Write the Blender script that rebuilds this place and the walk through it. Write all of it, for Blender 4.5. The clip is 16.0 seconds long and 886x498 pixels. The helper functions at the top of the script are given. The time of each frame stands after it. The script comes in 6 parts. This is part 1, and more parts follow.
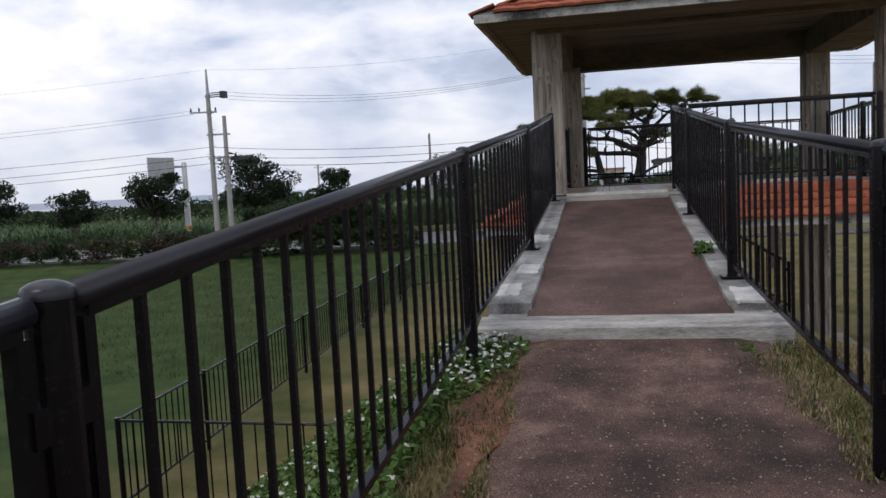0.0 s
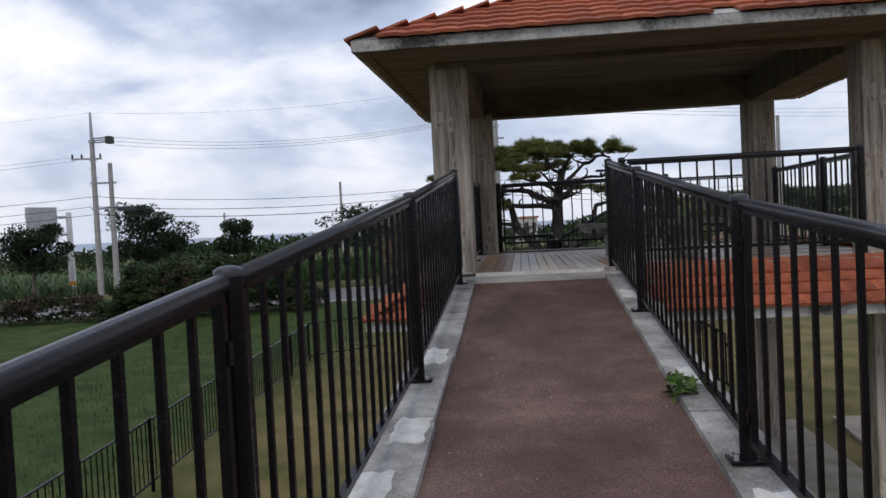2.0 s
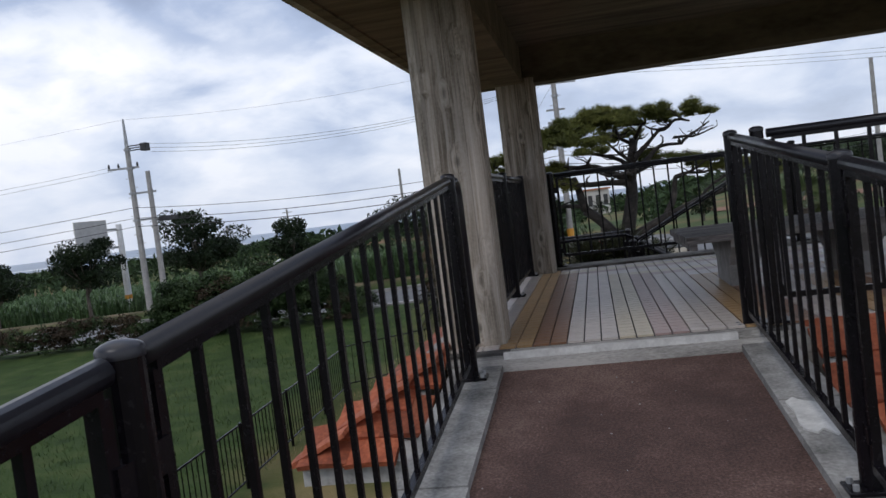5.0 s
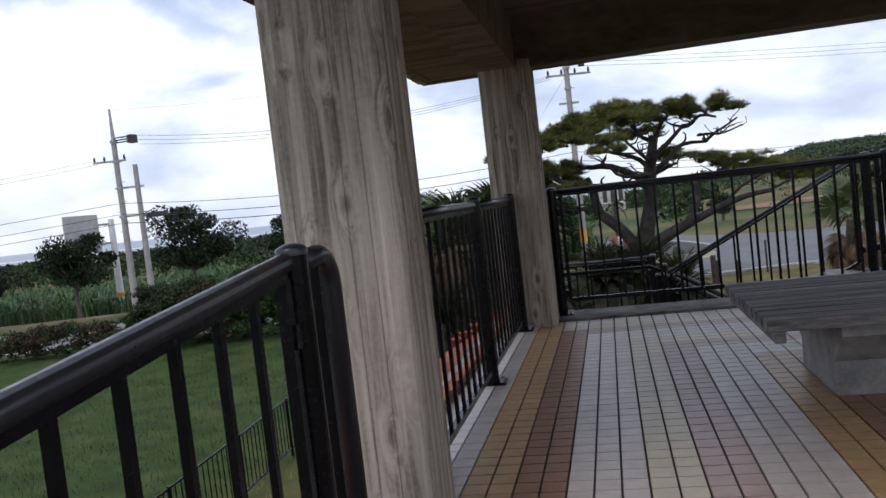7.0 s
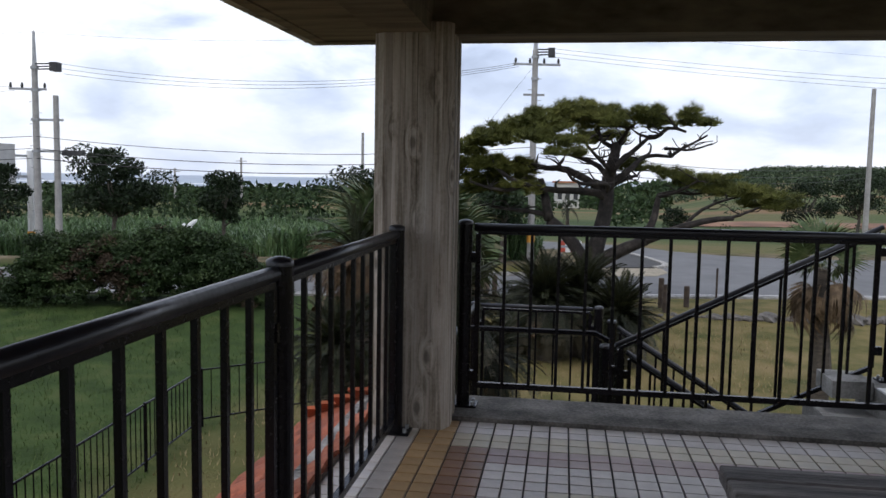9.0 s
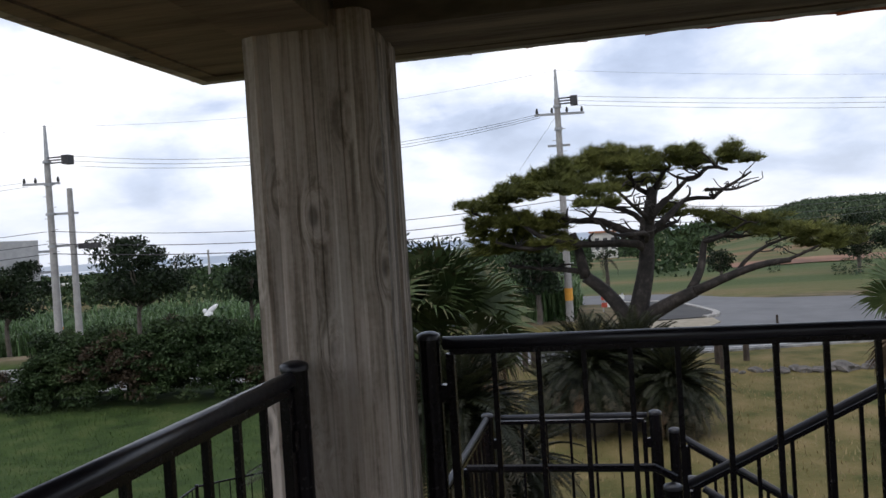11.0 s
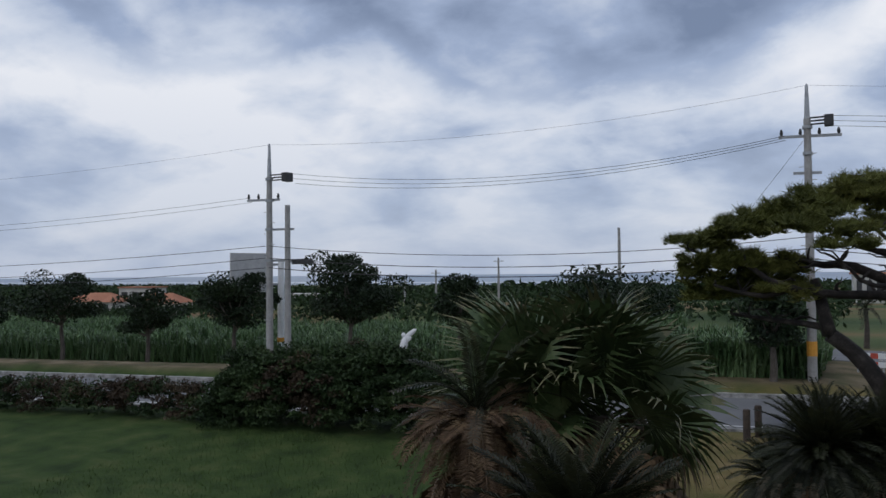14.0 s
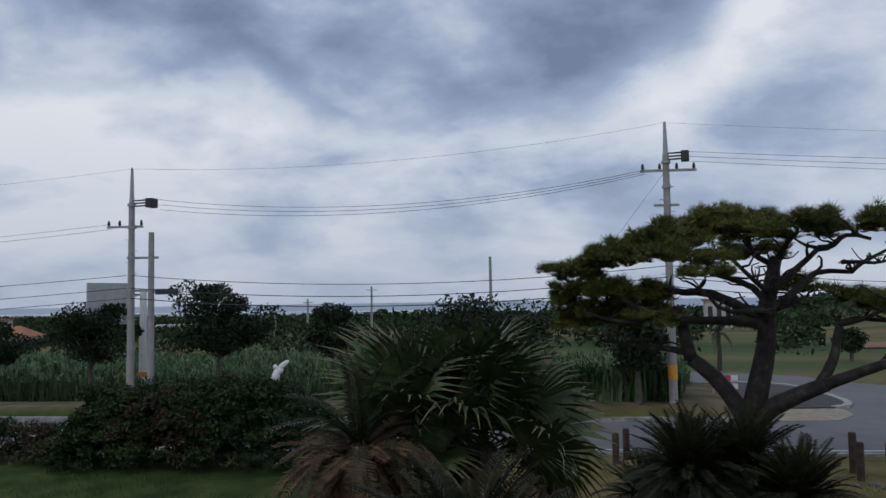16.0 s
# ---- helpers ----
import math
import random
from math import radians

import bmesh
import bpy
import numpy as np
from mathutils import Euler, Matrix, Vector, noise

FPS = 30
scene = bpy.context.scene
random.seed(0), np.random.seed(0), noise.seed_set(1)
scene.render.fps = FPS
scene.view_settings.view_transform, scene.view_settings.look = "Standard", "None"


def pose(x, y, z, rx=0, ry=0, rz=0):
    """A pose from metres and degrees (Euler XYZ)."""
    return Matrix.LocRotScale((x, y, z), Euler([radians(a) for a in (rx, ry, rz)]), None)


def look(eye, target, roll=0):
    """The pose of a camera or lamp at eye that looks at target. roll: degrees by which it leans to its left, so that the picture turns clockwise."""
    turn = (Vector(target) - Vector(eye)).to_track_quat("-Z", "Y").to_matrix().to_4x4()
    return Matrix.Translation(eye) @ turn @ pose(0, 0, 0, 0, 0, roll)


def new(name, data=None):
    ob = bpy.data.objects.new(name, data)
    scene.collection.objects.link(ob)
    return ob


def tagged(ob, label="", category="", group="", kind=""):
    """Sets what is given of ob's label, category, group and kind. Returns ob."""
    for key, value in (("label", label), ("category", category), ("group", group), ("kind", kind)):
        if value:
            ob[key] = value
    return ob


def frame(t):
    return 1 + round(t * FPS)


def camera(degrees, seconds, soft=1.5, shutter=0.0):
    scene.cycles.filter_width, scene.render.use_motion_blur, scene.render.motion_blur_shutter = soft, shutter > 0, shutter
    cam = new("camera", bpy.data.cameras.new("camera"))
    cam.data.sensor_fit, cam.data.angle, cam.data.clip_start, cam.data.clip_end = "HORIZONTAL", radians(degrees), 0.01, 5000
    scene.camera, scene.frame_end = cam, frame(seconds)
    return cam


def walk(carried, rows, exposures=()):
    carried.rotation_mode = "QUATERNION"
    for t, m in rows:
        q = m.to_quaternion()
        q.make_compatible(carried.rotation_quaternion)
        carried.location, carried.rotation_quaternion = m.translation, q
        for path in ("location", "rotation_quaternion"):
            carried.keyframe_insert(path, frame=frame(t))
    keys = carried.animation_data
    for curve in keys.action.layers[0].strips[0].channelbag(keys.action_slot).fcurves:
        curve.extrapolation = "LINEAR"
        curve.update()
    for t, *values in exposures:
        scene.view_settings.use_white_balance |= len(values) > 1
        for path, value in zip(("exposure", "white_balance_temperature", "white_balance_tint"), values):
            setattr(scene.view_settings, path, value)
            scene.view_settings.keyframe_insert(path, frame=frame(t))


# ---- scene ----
cam = camera(58.0, 16.0)
PATH = [
    (0, (0.007, -10.495, 0.255), (-0.403, -8.545, 0.085), -2.9),
    (0.5, (-0.033, -9.821, 0.319), (-0.406, -7.859, 0.208), -6.3),
    (1, (-0.028, -9.187, 0.387), (-0.416, -7.227, 0.296), -4.6),
    (1.5, (-0.08, -8.552, 0.441), (-0.374, -6.576, 0.345), -5.9),
    (2, (-0.047, -7.962, 0.523), (-0.246, -5.973, 0.459), -2.9),
    (2.5, (-0.022, -7.389, 0.582), (-0.241, -5.401, 0.613), -1.5),
    (3, (0.013, -6.799, 0.653), (-0.131, -4.804, 0.694), -3.4),
    (3.5, (0.067, -6.212, 0.694), (-0.206, -4.232, 0.618), -2.1),
    (4, (0.043, -5.627, 0.775), (-0.199, -3.642, 0.738), -5.2),
    (4.5, (0.091, -5.048, 0.825), (-0.318, -3.09, 0.816), -2.5),
    (5, (0.068, -4.419, 0.861), (-0.314, -2.458, 0.761), -7.2),
    (5.2, (0.085, -4.174, 0.9), (-0.285, -2.209, 0.843), -6.5),
    (7.3, (0.077, -1.6, 1.123), (-0.352, 0.35, 1.005), -6.3),
    (7.5, (0.105, -1.338, 1.143), (-0.368, 0.602, 1.026), -3.3),
    (8, (0.155, -0.856, 1.226), (-0.271, 1.097, 1.165), -2.1),
    (8.5, (0.164, -0.252, 1.283), (-0.044, 1.732, 1.144), -3.0),
    (9, (0.157, 0.289, 1.366), (-0.138, 2.259, 1.187), 1.0),
    (9.5, (0.026, 0.788, 1.429), (-0.351, 2.752, 1.386), -4.8),
    (9.7, (0.036, 0.957, 1.414), (-0.349, 2.918, 1.36), -3.6),
    (11.8, (0.330, 2.996, 1.496), (-0.062, 4.957, 1.484), -3.7),
    (12, (0.350, 3.232, 1.508), (-0.001, 5.201, 1.489), -3.9),
    (12.5, (0.428, 3.775, 1.543), (0.009, 5.730, 1.482), 1.0),
    (13, (0.408, 4.233, 1.587), (-0.031, 6.184, 1.59), -1.4),
    (13.5, (0.478, 4.638, 1.567), (-0.299, 6.481, 1.559), 1.0),
    (14, (0.496, 4.688, 1.603), (-0.44, 6.455, 1.661), -0.5),
    (14.5, (0.383, 4.784, 1.606), (-0.509, 6.573, 1.65), -2.3),
    (15, (0.337, 4.78, 1.606), (-0.51, 6.591, 1.634), -2.5),
    (15.5, (0.297, 4.811, 1.62), (-0.479, 6.652, 1.701), -0.4),
    (16, (0.333, 4.8, 1.613), (-0.308, 6.69, 1.739), -0.9),
]
walk(cam, [(t, look(eye, target, roll)) for t, eye, target, roll in PATH],
     exposures=[(0, 0.12, 6750, 14), (0.5, 0.24, 6800, 14), (1.5, 0.18, 6750, 13), (2.5, 0.06, 6550, 13), (5, 0.06, 6450, 12), (7.5, 0.56, 6550, 13), (8.2, 0.70, 6550, 13), (9.0, 0.44, 6600, 12), (9.7, 0.38, 6700, 12), (11.8, 0.30, 6700, 12), (12.5, 0.10, 6600, 12), (13.5, -0.22, 6350, 11), (14.5, -0.45, 6200, 11), (15.5, -0.40, 6200, 11), (16, -0.52, 6200, 11)])

# ---- world and sun ----
SUN_ELEV, SUN_ROT = radians(48), radians(200)


def build_world():
    w = bpy.data.worlds.new("overcast_sky")
    w.use_nodes = True
    nt = w.node_tree
    n, l = nt.nodes, nt.links
    n.clear()
    out = n.new("ShaderNodeOutputWorld")
    bg = n.new("ShaderNodeBackground")
    sky = n.new("ShaderNodeTexSky")
    sky.sky_type = "NISHITA"
    sky.sun_disc = False
    sky.sun_elevation, sky.sun_rotation = SUN_ELEV, SUN_ROT
    dim = n.new("ShaderNodeVectorMath")
    dim.operation = "SCALE"
    dim.inputs[3].default_value = 0.1
    l.new(sky.outputs[0], dim.inputs[0])
    tc = n.new("ShaderNodeTexCoord")
    sep = n.new("ShaderNodeSeparateXYZ")
    l.new(tc.outputs["Generated"], sep.inputs[0])

    def m(op, a, b=None, c=None):
        k = n.new("ShaderNodeMath")
        k.operation = op
        for i, v in enumerate((a, b, c)):
            if v is None:
                continue
            if isinstance(v, (int, float)):
                k.inputs[i].default_value = v
            else:
                l.new(v, k.inputs[i])
        return k.outputs[0]

    up = m("ADD", m("MAXIMUM", sep.outputs[2], 0.0), 0.34)
    comb = n.new("ShaderNodeCombineXYZ")
    l.new(m("DIVIDE", sep.outputs[0], up), comb.inputs[0])
    l.new(m("DIVIDE", sep.outputs[1], up), comb.inputs[1])

    def cloud(scale, detail, rough, off):
        mp = n.new("ShaderNodeMapping")
        mp.inputs["Location"].default_value = off
        l.new(comb.outputs[0], mp.inputs[0])
        t = n.new("ShaderNodeTexNoise")
        t.inputs["Scale"].default_value = scale
        t.inputs["Detail"].default_value = detail
        t.inputs["Roughness"].default_value = rough
        t.inputs["Distortion"].default_value = 0.25
        l.new(mp.outputs[0], t.inputs["Vector"])
        return t.outputs[0]

    def ramp_of(src, stops):
        r = n.new("ShaderNodeValToRGB")
        el = r.color_ramp.elements
        el[0].position, el[0].color = stops[0][0], (*stops[0][1], 1)
        el[1].position, el[1].color = stops[-1][0], (*stops[-1][1], 1)
        for p, c in stops[1:-1]:
            el.new(p).color = (*c, 1)
        r.color_ramp.interpolation = "EASE"
        l.new(src, r.inputs[0])
        return r.outputs[0]

    def rise(src, lo, hi):
        k = n.new("ShaderNodeMapRange")
        k.interpolation_type = "SMOOTHSTEP"
        k.inputs["From Min"].default_value, k.inputs["From Max"].default_value = lo, hi
        l.new(src, k.inputs[0])
        return k.outputs[0]

    big = cloud(0.9, 4.0, 0.5, (5.3, 3.1, 0.0))
    puff = cloud(2.4, 6.0, 0.50, (4.1, 0.3, 2.0))
    wisp = cloud(6.5, 6.0, 0.6, (1.7, 8.2, 5.0))
    # one heavy grey bank with a ragged lower edge, higher to both sides
    h = sep.outputs[2]
    side = m("DIVIDE", sep.outputs[0], m("MAXIMUM", m("SQRT", m("SUBTRACT", 1.0, m("MULTIPLY", h, h))), 0.05))
    foot = ramp_of(m("MULTIPLY_ADD", side, 0.5, 0.5), [(0.05, (0.30,) * 3), (0.128, (0.235,) * 3), (0.228, (0.26,) * 3), (0.27, (0.21,) * 3), (0.413, (0.21,) * 3), (0.483, (0.27,) * 3), (0.56, (0.42,) * 3)])
    ragged = m("ADD", m("MULTIPLY", m("SUBTRACT", puff, 0.5), 0.22), m("MULTIPLY", m("SUBTRACT", wisp, 0.5), 0.10))
    over = m("ADD", m("SUBTRACT", h, foot), ragged)
    bank = m("MULTIPLY", rise(over, -0.02, 0.045), m("SUBTRACT", 1.0, rise(h, 0.45, 0.75)))
    lit_edge = m("MULTIPLY", rise(over, -0.13, -0.03), m("SUBTRACT", 1.0, rise(over, -0.02, 0.03)))
    body = m("ADD", m("ADD", m("MULTIPLY", big, 0.38), m("MULTIPLY", puff, 0.50)), m("MULTIPLY", wisp, 0.12))
    soft = m("MULTIPLY_ADD", m("SUBTRACT", body, 0.5), 1.45, 0.54)
    mixed = m("ADD", m("SUBTRACT", soft, m("MULTIPLY", bank, 0.132)), m("MULTIPLY", lit_edge, 0.06))
    ramp = n.new("ShaderNodeValToRGB")
    e = ramp.color_ramp.elements
    e[0].position, e[0].color = 0.33, (0.27, 0.34, 0.49, 1)
    e[1].position, e[1].color = 0.67, (1.24, 1.24, 1.25, 1)
    mid = ramp.color_ramp.elements.new(0.45)
    mid.color = (0.50, 0.60, 0.80, 1)
    pale = ramp.color_ramp.elements.new(0.55)
    pale.color = (0.86, 0.93, 1.05, 1)
    l.new(mixed, ramp.inputs[0])
    # paler haze close to the horizon
    haze = n.new("ShaderNodeValToRGB")
    he = haze.color_ramp.elements
    he[0].position, he[0].color = 0.0, (0.72, 0.72, 0.72, 1)
    he[1].position, he[1].color = 0.25, (0, 0, 0, 1)
    l.new(m("MAXIMUM", sep.outputs[2], 0.0), haze.inputs[0])
    hz = n.new("ShaderNodeMix")
    hz.data_type = "RGBA"
    l.new(haze.outputs[0], hz.inputs[0])
    l.new(ramp.outputs[0], hz.inputs[6])
    hz.inputs[7].default_value = (0.62, 0.70, 0.86, 1)
    add = n.new("ShaderNodeMix")
    add.data_type = "RGBA"
    add.inputs[0].default_value = 0.9
    l.new(dim.outputs[0], add.inputs[6])
    l.new(hz.outputs[2], add.inputs[7])
    l.new(add.outputs[2], bg.inputs[0])
    bg.inputs[1].default_value = 0.95
    l.new(bg.outputs[0], out.inputs[0])
    scene.world = w


build_world()
sun = new("sun", bpy.data.lights.new("sun", "SUN"))
sun.data.energy, sun.data.angle, sun.data.color = 0.7, radians(20), (1.0, 0.96, 0.9)
sun.rotation_euler = (radians(90) - SUN_ELEV, 0, radians(180) - SUN_ROT)


# ---- materials ----
def material(name, colours, scale=6.0, rough=0.8, metal=0.0, bump=0.15, fine=40.0, spread=(0.3, 0.7), vary=0.0, stretch=(1, 1, 1), detail=6.0, island=0.0, spec=0.5, coord="Object", sheet=0.0, grain=0.35):
    """Two-scale mottled surface: broad stains, fine grain, relief, and optional change from piece to piece."""
    mat = bpy.data.materials.new(name)
    mat.use_nodes = True
    nt = mat.node_tree
    n, l = nt.nodes, nt.links
    bs = n["Principled BSDF"]
    tc = n.new("ShaderNodeTexCoord")
    mp = n.new("ShaderNodeMapping")
    mp.inputs["Scale"].default_value = stretch
    if coord == "World":
        ge = n.new("ShaderNodeNewGeometry")
        l.new(ge.outputs["Position"], mp.inputs[0])
    else:
        l.new(tc.outputs[coord], mp.inputs[0])
    a = n.new("ShaderNodeTexNoise")
    a.inputs["Scale"].default_value, a.inputs["Detail"].default_value = scale, detail
    a.inputs["Roughness"].default_value = 0.6
    b = n.new("ShaderNodeTexNoise")
    b.inputs["Scale"].default_value, b.inputs["Detail"].default_value = fine, 4.0
    l.new(mp.outputs[0], a.inputs["Vector"])
    l.new(mp.outputs[0], b.inputs["Vector"])
    mx = n.new("ShaderNodeMath")
    mx.operation = "MULTIPLY_ADD"
    mx.inputs[1].default_value = grain
    l.new(b.outputs[0], mx.inputs[0])
    sc = n.new("ShaderNodeMath")
    sc.operation = "MULTIPLY_ADD"
    sc.inputs[1].default_value, sc.inputs[2].default_value = 1.0, -grain / 2
    l.new(a.outputs[0], sc.inputs[0])
    l.new(sc.outputs[0], mx.inputs[2])
    r = n.new("ShaderNodeValToRGB")
    els = r.color_ramp.elements
    k = len(colours)
    els[0].position, els[0].color = spread[0], (*colours[0], 1)
    els[1].position, els[1].color = spread[1], (*colours[-1], 1)
    for i in range(1, k - 1):
        x = els.new(spread[0] + (spread[1] - spread[0]) * i / (k - 1))
        x.color = (*colours[i], 1)
    l.new(mx.outputs[0], r.inputs[0])
    col = r.outputs[0]
    if vary or island:
        hs = n.new("ShaderNodeHueSaturation")
        src = n.new("ShaderNodeObjectInfo").outputs["Random"] if vary else n.new("ShaderNodeNewGeometry").outputs["Random Per Island"]
        mr = n.new("ShaderNodeMapRange")
        v = vary or island
        mr.inputs["To Min"].default_value, mr.inputs["To Max"].default_value = 1 - v, 1 + v
        l.new(src, mr.inputs[0])
        l.new(mr.outputs[0], hs.inputs["Value"])
        l.new(col, hs.inputs["Color"])
        col = hs.outputs[0]
    l.new(col, bs.inputs["Base Color"])
    bs.inputs["Metallic"].default_value = metal
    bs.inputs["Specular IOR Level"].default_value = spec
    rr = n.new("ShaderNodeMapRange")
    rr.inputs["To Min"].default_value, rr.inputs["To Max"].default_value = max(0.05, rough - 0.12), min(1, rough + 0.12)
    l.new(b.outputs[0], rr.inputs[0])
    l.new(rr.outputs[0], bs.inputs["Roughness"])
    if bump:
        bp = n.new("ShaderNodeBump")
        bp.inputs["Strength"].default_value, bp.inputs["Distance"].default_value = bump, 0.02
        l.new(mx.outputs[0], bp.inputs["Height"])
        l.new(bp.outputs[0], bs.inputs["Normal"])
    if sheet:
        bs.inputs["Subsurface Weight"].default_value = 0.0
        bs.inputs["Sheen Weight"].default_value = sheet
    return mat


M_RAIL = material("black_brown_painted_steel", [(0.0035, 0.003, 0.004), (0.008, 0.0065, 0.0085)], 5, 0.24, 0.0, 0.0, 60, spec=0.20)


def board_concrete():
    """Concrete that took the grain and the knots of its upright boards."""
    mat = bpy.data.materials.new("weathered_board_concrete")
    mat.use_nodes = True
    n, l = mat.node_tree.nodes, mat.node_tree.links
    bs = n["Principled BSDF"]
    pos = n.new("ShaderNodeTexCoord").outputs["Object"]

    def math_(op, a, b, c=None):
        k = n.new("ShaderNodeMath")
        k.operation = op
        for i, v in enumerate((a, b, c)):
            if isinstance(v, (int, float)):
                k.inputs[i].default_value = v
            elif v is not None:
                l.new(v, k.inputs[i])
        return k.outputs[0]

    def scaled(src, sc):
        mp = n.new("ShaderNodeMapping")
        mp.inputs["Scale"].default_value = sc
        l.new(src, mp.inputs[0])
        return mp.outputs[0]

    def noise_of(src, sc, detail, rough=0.55):
        t = n.new("ShaderNodeTexNoise")
        t.inputs["Scale"].default_value, t.inputs["Detail"].default_value, t.inputs["Roughness"].default_value = 1.0, detail, rough
        l.new(scaled(src, sc), t.inputs["Vector"])
        return t.outputs[0]

    def span(src, a, b, c, d):
        k = n.new("ShaderNodeMapRange")
        k.interpolation_type = "SMOOTHSTEP"
        for i, v in enumerate((a, b, c, d)):
            k.inputs[i + 1].default_value = v
        l.new(src, k.inputs[0])
        return k.outputs[0]

    knots = n.new("ShaderNodeTexVoronoi")
    knots.inputs["Scale"].default_value = 1.0
    l.new(scaled(pos, (7.5, 7.5, 3.4)), knots.inputs["Vector"])
    dist = knots.outputs["Distance"]
    # the grain bends round each knot
    push = n.new("ShaderNodeCombineXYZ")
    shove = math_("MULTIPLY", span(dist, 0.05, 0.5, 1.0, 0.0), 0.05)
    l.new(shove, push.inputs[0])
    l.new(shove, push.inputs[1])
    bent = n.new("ShaderNodeVectorMath")
    bent.operation = "ADD"
    l.new(pos, bent.inputs[0])
    l.new(push.outputs[0], bent.inputs[1])
    grain = noise_of(bent.outputs[0], (34, 34, 1.1), 3.0)
    fibre = noise_of(bent.outputs[0], (110, 110, 5.0), 2.0)
    stain = noise_of(pos, (5.5, 5.5, 0.9), 6.0, 0.62)
    grit = noise_of(pos, (60, 60, 60), 4.0)
    tone = math_("ADD", math_("ADD", math_("MULTIPLY", grain, 0.42), math_("MULTIPLY", fibre, 0.16)), math_("ADD", math_("MULTIPLY", stain, 0.36), math_("MULTIPLY", grit, 0.10)))
    r = n.new("ShaderNodeValToRGB")
    el = r.color_ramp.elements
    el[0].position, el[0].color = 0.36, (0.085, 0.067, 0.050, 1)
    el[1].position, el[1].color = 0.68, (0.52, 0.465, 0.405, 1)
    el.new(0.45).color = (0.20, 0.167, 0.131, 1)
    el.new(0.54).color = (0.385, 0.333, 0.279, 1)
    l.new(tone, r.inputs[0])
    core = span(dist, 0.07, 0.17, 0.45, 1.0)
    ring = math_("MULTIPLY", span(dist, 0.16, 0.22, 0.0, 1.0), span(dist, 0.22, 0.34, 1.0, 0.0))
    shade = math_("MULTIPLY_ADD", ring, 0.14, core)
    board = n.new("ShaderNodeMapRange")
    board.inputs["To Min"].default_value, board.inputs["To Max"].default_value = 0.70, 1.20
    l.new(n.new("ShaderNodeNewGeometry").outputs["Random Per Island"], board.inputs[0])
    hs = n.new("ShaderNodeHueSaturation")
    l.new(math_("MULTIPLY", shade, board.outputs[0]), hs.inputs["Value"])
    l.new(r.outputs[0], hs.inputs["Color"])
    l.new(hs.outputs[0], bs.inputs["Base Color"])
    bs.inputs["Roughness"].default_value = 0.88
    bs.inputs["Specular IOR Level"].default_value = 0.3
    bp = n.new("ShaderNodeBump")
    bp.inputs["Strength"].default_value, bp.inputs["Distance"].default_value = 0.8, 0.012
    l.new(math_("MULTIPLY", tone, shade), bp.inputs["Height"])
    l.new(bp.outputs[0], bs.inputs["Normal"])
    return mat


M_CONC = board_concrete()
# same black paint as M_RAIL, lightened to carry the sky's sheen on upper parts
M_RAILTOP = material("black_rail_paint_sky_sheen", [(0.008, 0.0078, 0.011), (0.017, 0.0165, 0.022)], 3, 0.33, 0.0, 0.05, 50, spec=0.5)
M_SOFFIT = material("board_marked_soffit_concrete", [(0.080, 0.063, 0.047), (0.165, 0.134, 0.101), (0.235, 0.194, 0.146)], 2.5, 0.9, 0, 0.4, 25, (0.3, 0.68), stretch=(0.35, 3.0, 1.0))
M_FASCIA = material("stained_fascia_concrete", [(0.055, 0.053, 0.05), (0.30, 0.29, 0.275), (0.46, 0.45, 0.43)], 2.2, 0.9, 0, 0.4, 30, (0.33, 0.6))
M_KERB = material("stained_kerb_concrete", [(0.10, 0.098, 0.092), (0.25, 0.243, 0.23), (0.43, 0.42, 0.40)], 2.8, 0.9, 0, 0.5, 60, (0.3, 0.68), coord="World")
M_CURB = material("dark_rough_curb_concrete", [(0.06, 0.055, 0.048), (0.14, 0.128, 0.112), (0.24, 0.22, 0.195)], 3.5, 0.92, 0, 0.5, 60, (0.3, 0.68), coord="World", grain=0.6)
M_PATCH = material("pale_mortar_patch", [(0.46, 0.45, 0.43), (0.70, 0.69, 0.66)], 12, 0.9, 0, 0.3, 60)
M_SILL = material("pale_concrete_sill", [(0.16, 0.152, 0.14), (0.34, 0.325, 0.30), (0.50, 0.475, 0.44)], 4, 0.88, 0, 0.4, 60, stretch=(0.5, 3, 3), coord="World", grain=0.6)
M_RAMP = material("red_brown_asphalt", [(0.062, 0.034, 0.028), (0.126, 0.071, 0.058), (0.215, 0.142, 0.117)], 1.4, 0.93, 0, 0.8, 95, (0.36, 0.70), coord="World", grain=0.75)
M_OLDPATH = material("worn_gravelly_asphalt", [(0.026, 0.016, 0.013), (0.082, 0.044, 0.034), (0.126, 0.068, 0.050), (0.27, 0.175, 0.13)], 2.6, 0.95, 0, 0.6, 170, (0.33, 0.70), coord="World", grain=1.05)
M_TILE_ROOF = material("red_clay_roof_tile", [(0.17, 0.038, 0.016), (0.34, 0.086, 0.036), (0.45, 0.17, 0.09)], 3.0, 0.82, 0, 0.3, 40, (0.28, 0.7), vary=0.28, grain=0.6)
M_TILE_ROOF_FAR = material("red_clay_roof_tile_rows", [(0.17, 0.038, 0.016), (0.34, 0.080, 0.032), (0.44, 0.135, 0.06)], 3.0, 0.82, 0, 0.3, 40, (0.28, 0.7), island=0.22)
M_WHITE_T = material("white_floor_tile", [(0.50, 0.445, 0.405), (0.63, 0.565, 0.515)], 9, 0.38, 0, 0.06, 60, vary=0.07)
M_YEL_T = material("ochre_floor_tile", [(0.38, 0.235, 0.105), (0.50, 0.325, 0.165)], 9, 0.38, 0, 0.06, 60, vary=0.10)
